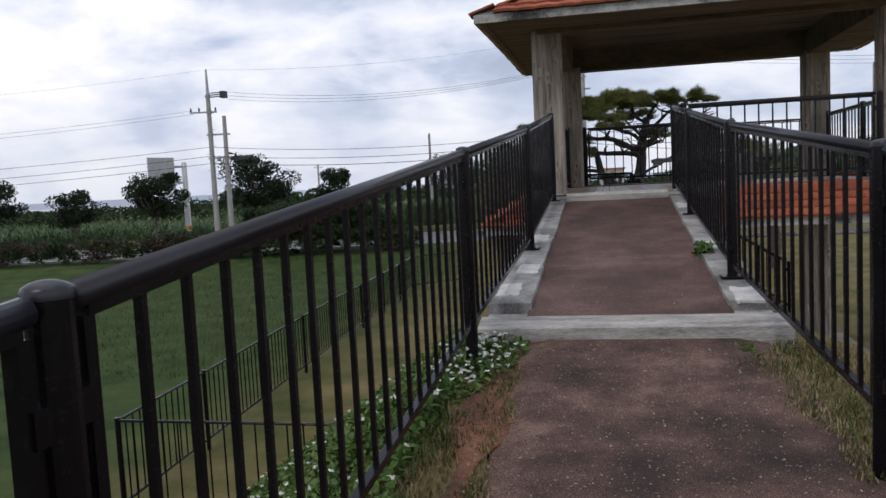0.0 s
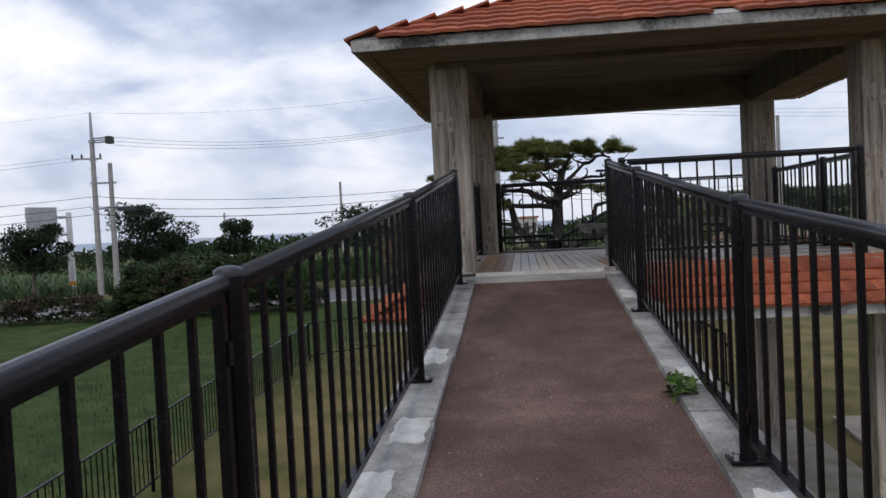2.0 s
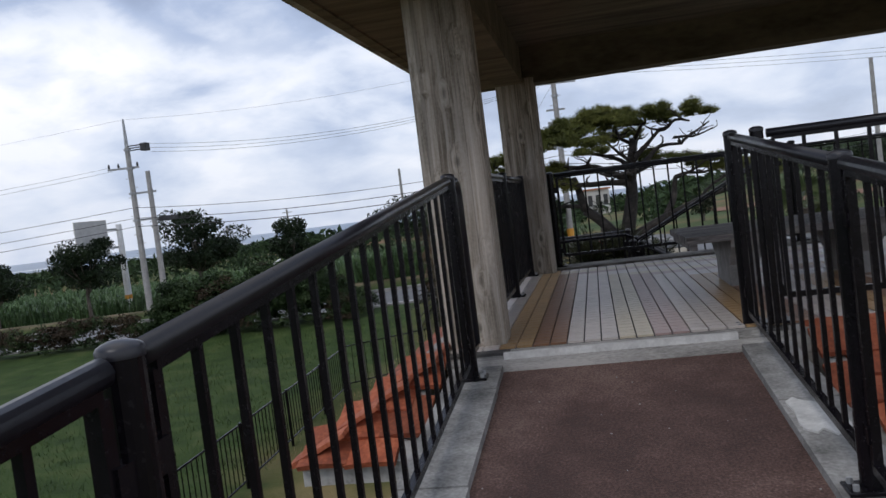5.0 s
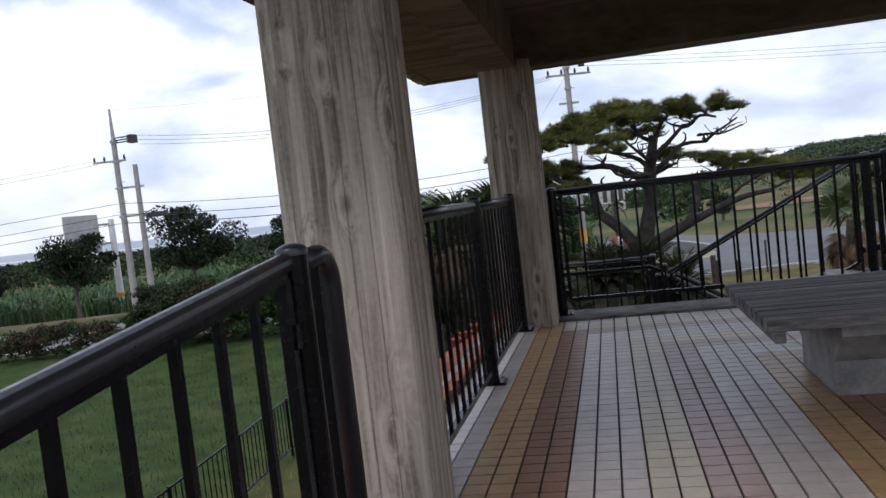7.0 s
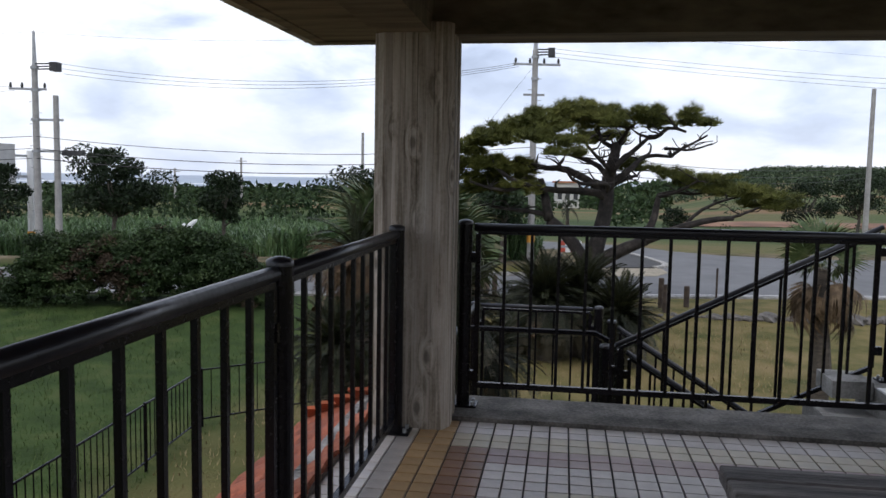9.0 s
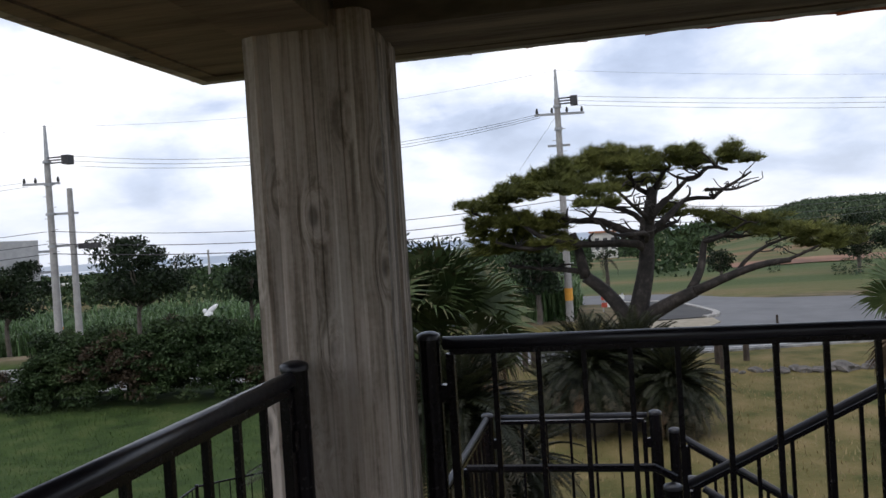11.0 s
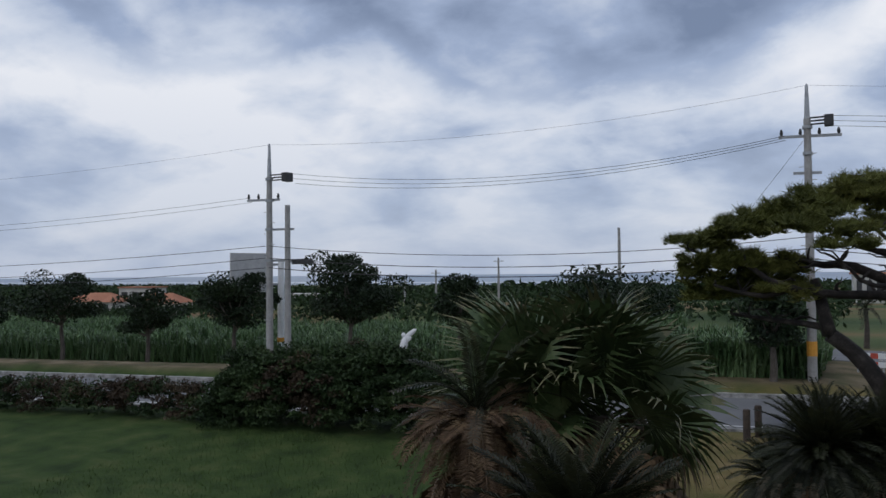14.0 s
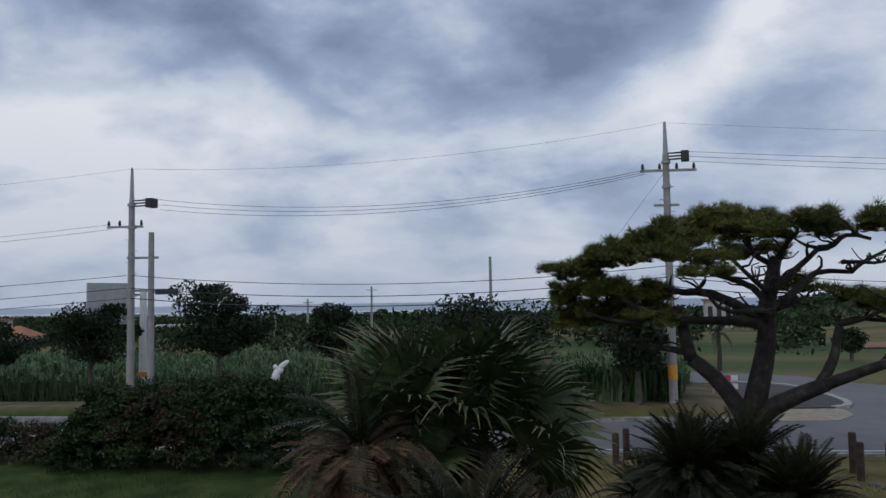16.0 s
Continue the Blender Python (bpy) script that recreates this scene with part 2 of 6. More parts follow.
M_BRN_T = material("brown_floor_tile", [(0.20, 0.10, 0.055), (0.28, 0.15, 0.085)], 9, 0.38, 0, 0.06, 60, vary=0.10)
# ochre and brown again, paled to cream and mauve by glare put into the colour
M_YEL_GLARE_T = material("ochre_floor_tile_glare", [(0.48, 0.42, 0.30), (0.58, 0.50, 0.37)], 9, 0.38, 0, 0.06, 60, vary=0.07)
M_BRN_GLARE_T = material("brown_floor_tile_glare", [(0.34, 0.24, 0.215), (0.43, 0.31, 0.28)], 9, 0.38, 0, 0.06, 60, vary=0.08)
M_SOIL = material("red_soil", [(0.07, 0.035, 0.02), (0.17, 0.065, 0.035), (0.25, 0.115, 0.065)], 3.0, 0.96, 0, 0.8, 45, (0.34, 0.7), coord="World", grain=0.7)
M_GROUT = material("dark_grout", [(0.05, 0.048, 0.045), (0.09, 0.085, 0.08)], 8, 0.95, 0, 0.3, 60)
M_WOOD = material("weathered_grey_bench_wood", [(0.040, 0.035, 0.033), (0.13, 0.116, 0.108), (0.24, 0.215, 0.20)], 5, 0.66, 0, 0.6, 40, (0.3, 0.68), stretch=(0.35, 4.0, 2.0), vary=0.28)
M_BENCHLEG = material("pale_bench_concrete", [(0.18, 0.17, 0.16), (0.36, 0.34, 0.32)], 6, 0.9, 0, 0.4, 50)
M_POLE = material("grey_concrete_pole", [(0.26, 0.25, 0.24), (0.38, 0.37, 0.35)], 4, 0.85, 0, 0.1, 30)
M_STEELDK = material("dark_line_hardware", [(0.02, 0.02, 0.022), (0.05, 0.05, 0.052)], 6, 0.6)
M_GALV = material("galvanised_steel", [(0.30, 0.31, 0.32), (0.42, 0.43, 0.44)], 6, 0.5, 0.4)
M_ORANGE = material("orange_pole_band", [(0.62, 0.27, 0.03), (0.75, 0.36, 0.05)], 6, 0.6)
M_ROAD = material("grey_road_asphalt", [(0.105, 0.106, 0.110), (0.155, 0.156, 0.160)], 0.6, 0.85, 0, 0.2, 30, coord="World")
M_ISLE = material("dark_worn_asphalt", [(0.035, 0.034, 0.034), (0.06, 0.058, 0.057)], 0.8, 0.9, 0, 0.3, 30, coord="World")
M_PAVE = material("tan_paving", [(0.20, 0.17, 0.12), (0.34, 0.30, 0.23)], 3, 0.9, 0, 0.3, 30, coord="World")
M_WALK = material("pale_sandy_concrete", [(0.22, 0.19, 0.145), (0.38, 0.335, 0.265)], 2.5, 0.9, 0, 0.3, 40, coord="World")
M_WHITE = material("white_paint", [(0.68, 0.68, 0.67), (0.80, 0.80, 0.79)], 5, 0.6, 0, 0.05, 40)
M_STONE = material("dark_field_stone", [(0.06, 0.055, 0.05), (0.18, 0.165, 0.15)], 4, 0.92, 0, 0.6, 30)
M_POSTWOOD = material("dark_wood_post", [(0.035, 0.026, 0.02), (0.09, 0.065, 0.05)], 5, 0.9, 0, 0.4, 30)


def ground_material():
    mat = bpy.data.materials.new("grass_ground")
    mat.use_nodes = True
    nt = mat.node_tree
    n, l = nt.nodes, nt.links
    bs = n["Principled BSDF"]
    ge = n.new("ShaderNodeNewGeometry")

    def noise_at(scale, detail=5.0):
        t = n.new("ShaderNodeTexNoise")
        t.inputs["Scale"].default_value, t.inputs["Detail"].default_value = scale, detail
        l.new(ge.outputs["Position"], t.inputs["Vector"])
        return t.outputs[0]

    def ramp(src, stops):
        r = n.new("ShaderNodeValToRGB")
        el = r.color_ramp.elements
        el[0].position, el[0].color = stops[0][0], (*stops[0][1], 1)
        el[1].position, el[1].color = stops[-1][0], (*stops[-1][1], 1)
        for p, c in stops[1:-1]:
            x = el.new(p)
            x.color = (*c, 1)
        l.new(src, r.inputs[0])
        return r.outputs[0]

    def mixc(f, a, b):
        x = n.new("ShaderNodeMix")
        x.data_type = "RGBA"
        l.new(f, x.inputs[0])
        l.new(a, x.inputs[6])
        l.new(b, x.inputs[7])
        return x.outputs[2]

    green = ramp(noise_at(1.3, 8), [(0.3, (0.019, 0.037, 0.008)), (0.52, (0.037, 0.064, 0.0145)), (0.72, (0.066, 0.084, 0.026))])
    dry = ramp(noise_at(1.1, 9), [(0.28, (0.060, 0.072, 0.019)), (0.44, (0.120, 0.105, 0.037)), (0.58, (0.165, 0.132, 0.054)), (0.72, (0.205, 0.152, 0.070))])
    sep = n.new("ShaderNodeSeparateXYZ")
    l.new(ge.outputs["Position"], sep.inputs[0])
    wob = n.new("ShaderNodeMath")
    wob.operation = "MULTIPLY_ADD"
    wob.inputs[1].default_value = 5.0
    l.new(noise_at(0.25, 4), wob.inputs[0])
    l.new(sep.outputs[0], wob.inputs[2])
    f = n.new("ShaderNodeMapRange")
    f.inputs["From Min"].default_value, f.inputs["From Max"].default_value = -4.5, -1.2
    l.new(wob.outputs[0], f.inputs[0])
    near = mixc(f.outputs[0], green, dry)
    strips = n.new("ShaderNodeMapping")
    strips.inputs["Scale"].default_value = (0.35, 1.5, 1.0)
    l.new(ge.outputs["Position"], strips.inputs[0])
    fields = n.new("ShaderNodeTexNoise")
    fields.inputs["Scale"].default_value, fields.inputs["Detail"].default_value = 0.05, 7.0
    l.new(strips.outputs[0], fields.inputs["Vector"])
    far = ramp(fields.outputs[0], [(0.30, (0.038, 0.064, 0.022)), (0.46, (0.074, 0.096, 0.034)), (0.56, (0.125, 0.112, 0.048)), (0.66, (0.20, 0.115, 0.064))])
    g = n.new("ShaderNodeMapRange")
    g.inputs["From Min"].default_value, g.inputs["From Max"].default_value = 43.0, 52.0
    l.new(sep.outputs[1], g.inputs[0])
    across = n.new("ShaderNodeMath")
    across.operation = "MULTIPLY_ADD"
    across.inputs[1].default_value = -0.22
    l.new(sep.outputs[0], across.inputs[0])
    l.new(sep.outputs[1], across.inputs[2])
    verge = n.new("ShaderNodeValToRGB")
    ve = verge.color_ramp.elements
    ve[0].position, ve[0].color = 0.10, (0, 0, 0, 1)
    ve[1].position, ve[1].color = 0.85, (0, 0, 0, 1)
    ve.new(0.14).color = (1, 1, 1, 1)
    ve.new(0.72).color = (1, 1, 1, 1)
    vm = n.new("ShaderNodeMapRange")
    vm.inputs["From Min"].default_value, vm.inputs["From Max"].default_value = 32.0, 48.0
    l.new(across.outputs[0], vm.inputs[0])
    l.new(vm.outputs[0], verge.inputs[0])
    earth = ramp(noise_at(0.8, 8), [(0.34, (0.060, 0.062, 0.026)), (0.5, (0.115, 0.092, 0.052)), (0.68, (0.19, 0.150, 0.095))])
    l.new(mixc(verge.outputs[0], mixc(g.outputs[0], near, far), earth), bs.inputs["Base Color"])
    bs.inputs["Roughness"].default_value = 0.95
    bs.inputs["Specular IOR Level"].default_value = 0.2
    bp = n.new("ShaderNodeBump")
    bp.inputs["Strength"].default_value, bp.inputs["Distance"].default_value = 0.6, 0.06
    l.new(noise_at(14.0, 6), bp.inputs["Height"])
    l.new(bp.outputs[0], bs.inputs["Normal"])
    return mat


M_GROUND = ground_material()


# ---- building helpers ----
class Shape:
    """Vertices and faces gathered for one mesh."""

    def __init__(self):
        self.v, self.f = [], []

    def add(self, verts, faces):
        k = len(self.v)
        self.v.extend(tuple(p) for p in verts)
        self.f.extend(tuple(i + k for i in q) for q in faces)
        return self

    def box(self, x0, x1, y0, y1, z0, z1, m=None):
        vs = [(x, y, z) for z in (z0, z1) for x, y in ((x0, y0), (x1, y0), (x1, y1), (x0, y1))]
        if m is not None:
            vs = [m @ Vector(p) for p in vs]
        return self.add(vs, [(3, 2, 1, 0), (4, 5, 6, 7), (0, 1, 5, 4), (1, 2, 6, 5), (2, 3, 7, 6), (3, 0, 4, 7)])

    def tube(self, pts, radii, seg=10, caps=True):
        pts = [Vector(p) for p in pts]
        if isinstance(radii, (int, float)):
            radii = [radii] * len(pts)
        k, n = len(self.v), len(pts)
        side = None
        for i, p in enumerate(pts):
            d = (pts[min(i + 1, n - 1)] - pts[max(i - 1, 0)]).normalized()
            if side is None:
                side = d.cross(Vector((0, 0, 1)) if abs(d.z) < 0.9 else Vector((1, 0, 0))).normalized()
            side = (side - d * side.dot(d)).normalized()
            up = d.cross(side)
            for j in range(seg):
                a = 2 * math.pi * j / seg
                self.v.append(tuple(p + (side * math.cos(a) + up * math.sin(a)) * radii[i]))
        for i in range(n - 1):
            for j in range(seg):
                a, b = k + i * seg + j, k + i * seg + (j + 1) % seg
                self.f.append((a, b, b + seg, a + seg))
        if caps:
            self.f.append(tuple(k + j for j in reversed(range(seg))))
            self.f.append(tuple(k + (n - 1) * seg + j for j in range(seg)))
        return self

    def prism(self, outline, z0, z1):
        k = len(outline)
        vs = [(x, y, z0) for x, y in outline] + [(x, y, z1) for x, y in outline]
        fs = [tuple(reversed(range(k))), tuple(range(k, 2 * k))] + [(i, (i + 1) % k, k + (i + 1) % k, k + i) for i in range(k)]
        return self.add(vs, fs)


def to_mesh(name, shape, mat, smooth=False):
    me = bpy.data.meshes.new(name)
    if isinstance(shape, Shape):
        me.from_pydata(shape.v, [], shape.f)
    else:
        shape.to_mesh(me)
        shape.free()
    me.materials.append(mat)
    if smooth:
        me.polygons.foreach_set("use_smooth", [True] * len(me.polygons))
    me.update()
    return me


def part(name, shape, mat, parent, label="", smooth=False):
    """One mesh under a thing or a part."""
    ob = new(name, shape if isinstance(shape, bpy.types.Mesh) else to_mesh(name, shape, mat, smooth))
    if parent is not None:
        ob.parent = parent
    if label:
        ob["label"] = label
    return ob


def thing(name, label, category, at=(0, 0, 0), group="", kind=""):
    ob = new(name)
    ob.location = at
    ob.empty_display_size = 0.1
    return tagged(ob, label, category, group, kind)


def solid(name, shape, mat, label, category, kind="", group="", smooth=False):
    return tagged(part(name, shape, mat, None, "", smooth), label, category, group, kind)


def smooth01(x):
    x = min(1.0, max(0.0, x))
    return x * x * (3 - 2 * x)


def bevel_box(sx, sy, sz, r=0.006, at=(0, 0, 0)):
    bm = bmesh.new()
    bmesh.ops.create_cube(bm, size=1.0)
    for v in bm.verts:
        v.co = Vector((v.co.x * sx + at[0], v.co.y * sy + at[1], v.co.z * sz + at[2]))
    bmesh.ops.bevel(bm, geom=list(bm.edges), offset=r, segments=1, affect="EDGES")
    return bm


# ---- terrain ----
G = -3.0
RAMP_SLOPE = 0.1055


def path_z(y):
    return -0.785 + 0.09 * (y + 5.5)


def land(x, y):
    v = y - 0.22 * x
    z = G + 0.38 * smooth01((v - 20) / 6.5)
    if v > 33.2 and x < 2:
        z += 0.42 * smooth01((v - 33.2) / 0.9) * smooth01((2 - x) / 2.5) * (1 - smooth01((x + 11) / 2) * smooth01((v - 41.5) / 2.5))
    if x < -8 and v > 34:
        z -= 1.15 * smooth01((v - 34.5) / 10) * smooth01((-8 - x) / 9) * (1 - smooth01((y - 60) / 30))
    if y > 85:
        z -= 6.0 * smooth01((y - 85) / 220) * (1 - smooth01((x - 0.04 * y) / 30))
        z -= 3.5 * smooth01((y - 300) / 900) + 7.0 * smooth01((y - 880) / 160)
    right = smooth01((x / max(y, 1.0) - 0.13) / 0.12)
    if y > 50:
        z += right * 9.0 * smooth01((y - 60) / 330)
    if x < -60 and y > 50:
        z -= 3.6 * smooth01((-60 - x) / 45) * smooth01((y - 50) / 45)
    dx = max(-0.95 - x, x - 1.35, 0.0)
    dy = max(y + 5.25, 0.0)
    if dx < 7 and dy < 7:
        top = path_z(min(y, -5.3)) - 0.03
        z = max(z, top - math.hypot(dx, dy * 1.2) / 1.35)
    return z


def graded(lo, hi, near, step, grow=1.18):
    """Coordinates spaced evenly by step within near, and ever wider outside it."""
    a = list(np.arange(near[0], near[1] + 1e-6, step))
    s, x = step, a[-1]
    while x < hi:
        s *= grow
        x += s
        a.append(min(x, hi))
    s, x = step, a[0]
    while x > lo:
        s *= grow
        x -= s
        a.insert(0, max(x, lo))
    return a


def build_ground():
    xs = graded(-4500, 4500, (-7.0, 6.0), 0.25, 1.06)
    ys = graded(-600, 1500, (-14.0, 54.0), 0.25, 1.075)
    sh = Shape()
    for y in ys:
        for x in xs:
            bump = 0.03 * noise.noise(Vector((x * 0.7, y * 0.7, 0)))
            sh.v.append((x, y, land(x, y) + bump * (0.2 if -1 < x < 1.4 and y < -5 else 0 if y - 0.22 * x > 26.5 and y < 60 else 1)))
    w = len(xs)
    sh.f = [(j * w + i, j * w + i + 1, (j + 1) * w + i + 1, (j + 1) * w + i) for j in range(len(ys) - 1) for i in range(w - 1)]
    solid("ground", sh, M_GROUND, "grassy ground, green lawn turning dry and yellow", "ground", "structure", smooth=True)


build_ground()
M_SEA = material("grey_blue_sea", [(0.10, 0.15, 0.22), (0.20, 0.27, 0.36)], 0.002, 0.35, 0, 0.0, 0.02, coord="World")
sea = Shape().add([(-4900, 880, -15.0), (4900, 880, -15.0), (4900, 4900, -15.0), (-4900, 4900, -15.0)], [(0, 1, 2, 3)])
surf = Shape().add([(-2500, 1130, -14.9), (900, 1090, -14.9), (900, 1150, -14.9), (-2500, 1230, -14.9)], [(0, 1, 2, 3)])
solid("water_2", surf, M_WHITE, "white line of surf along the far reef", "surf", "structure")
solid("water", sea, M_SEA, "pale grey-blue sea under cloudy sky", "sea", "structure")


def strip(xs, y_of, z_of, width):
    sh = Shape()
    for x in xs:
        for k in (0, 1):
            y = y_of(x) + k * width
            sh.v.append((x, y, z_of(x, y)))
    sh.f = [(2 * i, 2 * i + 2, 2 * i + 3, 2 * i + 1) for i in range(len(xs) - 1)]
    return sh


ROAD_Z = G + 0.38
road_sheet = Shape()
def near_edge(x):
    return 27.4 + 0.22 * x


def far_edge(x):
    return 33.2 + 0.22 * x


road_outline = [(-110, near_edge(-110)), (60, near_edge(60)), (60, 54.0), (20, 45.6), (12.8, 44.2), (8.6, 45.0), (6.3, 46.8), (4.25, 49.8), (3.9, 43.6), (4.6, 40.0), (3.6, 36.2), (1.5, far_edge(1.5)), (-110, far_edge(-110))]
road_sheet.prism(road_outline, ROAD_Z - 0.25, ROAD_Z + 0.03)
solid("road", road_sheet, M_ROAD, "grey asphalt road opening into a wide junction", "road", "structure")
lane = Shape()
lane.prism([(-9.0, 46.9), (0.9, 45.35), (2.5, 45.2), (3.9, 43.6), (4.25, 49.8), (0.4, 51.0), (-9.0, 53.0)], ROAD_Z - 0.25, ROAD_Z + 0.036)
solid("side_lane", lane, M_ROAD, "narrow grey asphalt lane leading off the junction", "road", "structure")


def kerb_line(name, pts, w, h, mat, label):
    sh = Shape()
    for (x0, y0), (x1, y1) in zip(pts, pts[1:]):
        d = Vector((x1 - x0, y1 - y0)).normalized()
        nx, ny = -d.y * w / 2, d.x * w / 2
        z0 = ROAD_Z - 0.2
        vs = [(x0 + nx, y0 + ny), (x0 - nx, y0 - ny), (x1 - nx, y1 - ny), (x1 + nx, y1 + ny)]
        sh.prism(list(reversed(vs)), z0, ROAD_Z + h)
    return solid(name, sh, mat, label, "kerb", "structure")


kerb_line("kerb", [(-110, far_edge(-110)), (1.3, far_edge(1.3))], 0.22, 0.17, M_KERB, "stained grey concrete kerb along the road")
kerb_line("kerb_2", [(0.9, 45.35), (2.56, 45.25), (3.3, 44.6), (3.8, 43.7), (4.44, 41.6), (4.9, 39.4), (4.95, 38.5), (4.75, 37.7), (4.3, 37.2)], 0.28, 0.14, M_SILL, "pale concrete kerb curving round the junction island")
kerb_line("kerb_3", [(-110, near_edge(-110)), (60, near_edge(60))], 0.2, 0.07, M_KERB, "low dark kerb between lawn and road")
island = Shape().prism([(0.9, 36.3), (1.7, 36.5), (3.3, 36.9), (4.3, 37.2), (4.75, 37.9), (4.85, 39.3), (4.35, 41.6), (3.75, 43.6), (2.5, 45.1), (0.9, 45.2)], ROAD_Z - 0.1, ROAD_Z + 0.10)
solid("pavement_2", island, M_ISLE, "dark worn asphalt traffic island at the junction", "traffic island", "structure")
verge = Shape().prism([(1.2, 33.75), (2.0, 33.6), (4.1, 34.3), (4.7, 35.6), (4.6, 37.1), (4.3, 37.2), (3.3, 36.9), (1.2, 36.35)], ROAD_Z - 0.1, ROAD_Z + 0.055)
solid("pavement_5", verge, M_PAVE, "sandy straw-covered corner of the junction island", "verge", "structure")
marking = Shape()
for x0, x1 in ((-100, -2), (0, 30)):
    marking.add([(x0, near_edge(x0) + 0.5, ROAD_Z + 0.036), (x1, near_edge(x1) + 0.5, ROAD_Z + 0.036), (x1, near_edge(x1) + 0.62, ROAD_Z + 0.036), (x0, near_edge(x0) + 0.62, ROAD_Z + 0.036)], [(0, 1, 2, 3)])
solid("road_marking", marking, M_PATCH, "worn white edge line on asphalt", "road marking", "structure")

# ---- approach path and ramp ----
RX0, RX1 = -0.535, 0.745      # asphalt edges
RY0, RY1 = -5.30, 0.02        # lower and upper end


def ramp_z(y):
    return -0.10 + RAMP_SLOPE * y


def build_path():
    sh = Shape()
    ys = np.append(np.arange(-14, -5.5, 0.2), -5.49)
    for y in ys:
        l = -0.58 + 0.10 * noise.noise(Vector((3.1, y * 1.3, 0))) + 0.05 * noise.noise(Vector((3.1, y * 5.3, 0)))
        r = 1.02 + 0.14 * noise.noise(Vector((7.7, y * 1.1, 0))) - 0.10 * smooth01((y + 6.6) / 1.2)
        for k in range(9):
            x = l + (r - l) * k / 8
            edge = 0.012 * (1 if 0 < k < 8 else -1.5)
            sh.v.append((x, float(y), path_z(y) + edge + 0.004 * noise.noise(Vector((x * 5, y * 5, 1)))))
    sh.f = [(j * 9 + i, j * 9 + i + 1, j * 9 + i + 10, j * 9 + i + 9) for j in range(len(ys) - 1) for i in range(8)]
    solid("pavement", sh, M_OLDPATH, "worn brown gravelly asphalt path with grassy edges", "path", "structure", smooth=True)


def sloped(sh, x0, x1, y0, y1, top, thick):
    """A bar lying on the ramp's slope; top is its height above the asphalt."""
    vs = []
    for dz in (-thick, 0):
        for x, y in ((x0, y0), (x1, y0), (x1, y1), (x0, y1)):
            vs.append((x, y, ramp_z(y) + top + dz))
    return sh.add(vs, [(3, 2, 1, 0), (4, 5, 6, 7), (0, 1, 5, 4), (1, 2, 6, 5), (2, 3, 7, 6), (3, 0, 4, 7)])


def build_ramp():
    ramp = thing("ramp", "sloping concrete ramp with a red-brown asphalt surface", "ramp", (0, RY0, ramp_z(RY0)), kind="structure")
    ramp.location = (0, 0, 0)
    part("slab", sloped(Shape(), -0.82, 1.00, RY0, RY1, -0.03, 0.28), M_FASCIA, ramp)
    part("asphalt_surface", sloped(Shape(), RX0 - 0.01, RX1 + 0.01, RY0 - 0.01, RY1, 0.0, 0.05), M_RAMP, ramp, "red-brown asphalt surface")
    rng = random.Random(5)
    for side, (a, b) in (("left", (-0.83, RX0)), ("right", (RX1, 1.0))):
        y = RY0 + 0.16
        while y < RY1 - 0.05:
            step = min(rng.uniform(0.85, 1.35), RY1 - y)
            k = part("kerb_stone", sloped(Shape(), a + rng.uniform(-0.006, 0.006), b + rng.uniform(-0.008, 0.008), y + 0.004, y + step - 0.004, 0.035 + rng.uniform(0, 0.008), 0.2), M_KERB, ramp)
            y += step
    for x, y in ((-0.72, -4.75), (-0.66, -2.75), (0.87, -5.0), (0.9, -3.35), (0.86, -1.0), (-0.64, -4.1)):
        sh = Shape()
        n = 22
        rim = [(x + 0.10 * max(-0.85, min(0.85, 1.3 * math.cos(2 * math.pi * i / n))) * rng.uniform(0.85, 1.1), y + 0.19 * max(-0.9, min(0.9, 1.2 * math.sin(2 * math.pi * i / n))) * rng.uniform(0.75, 1.2)) for i in range(n)]
        sh.v = [(a, b, ramp_z(b) + 0.049) for a, b in rim] + [(a, b, ramp_z(b) + 0.03) for a, b in rim]
        sh.f = [tuple(range(n))] + [(i, n + i, n + (i + 1) % n, (i + 1) % n) for i in range(n)]
        part("mortar_patch", sh, M_PATCH, ramp, "pale mortar patch")
    sill = Shape()
    prof = [(-5.51, -1.15), (-5.318, -1.15), (-5.318, ramp_z(-5.318) + 0.004), (-5.40, ramp_z(-5.40) + 0.004), (-5.502, -0.692), (-5.515, -0.702)]
    k = len(prof)
    sill.add([(x, y, z) for x in (-0.84, 1.06) for y, z in prof], [tuple(reversed(range(k))), tuple(range(k, 2 * k))] + [(i, (i + 1) % k, k + (i + 1) % k, k + i) for i in range(k)])
    part("front_sill", sill, M_SILL, ramp, "pale concrete sill")
    part("abutment", Shape().box(-0.80, 1.0, RY0 - 0.02, RY0 + 0.7, G - 0.3, ramp_z(RY0) - 0.33), M_FASCIA, ramp)
    for x in (-0.55, 0.72):
        part("pier", Shape().box(x - 0.12, x + 0.12, -2.9, -2.6, G - 0.2, ramp_z(-2.75) - 0.29), M_FASCIA, ramp)


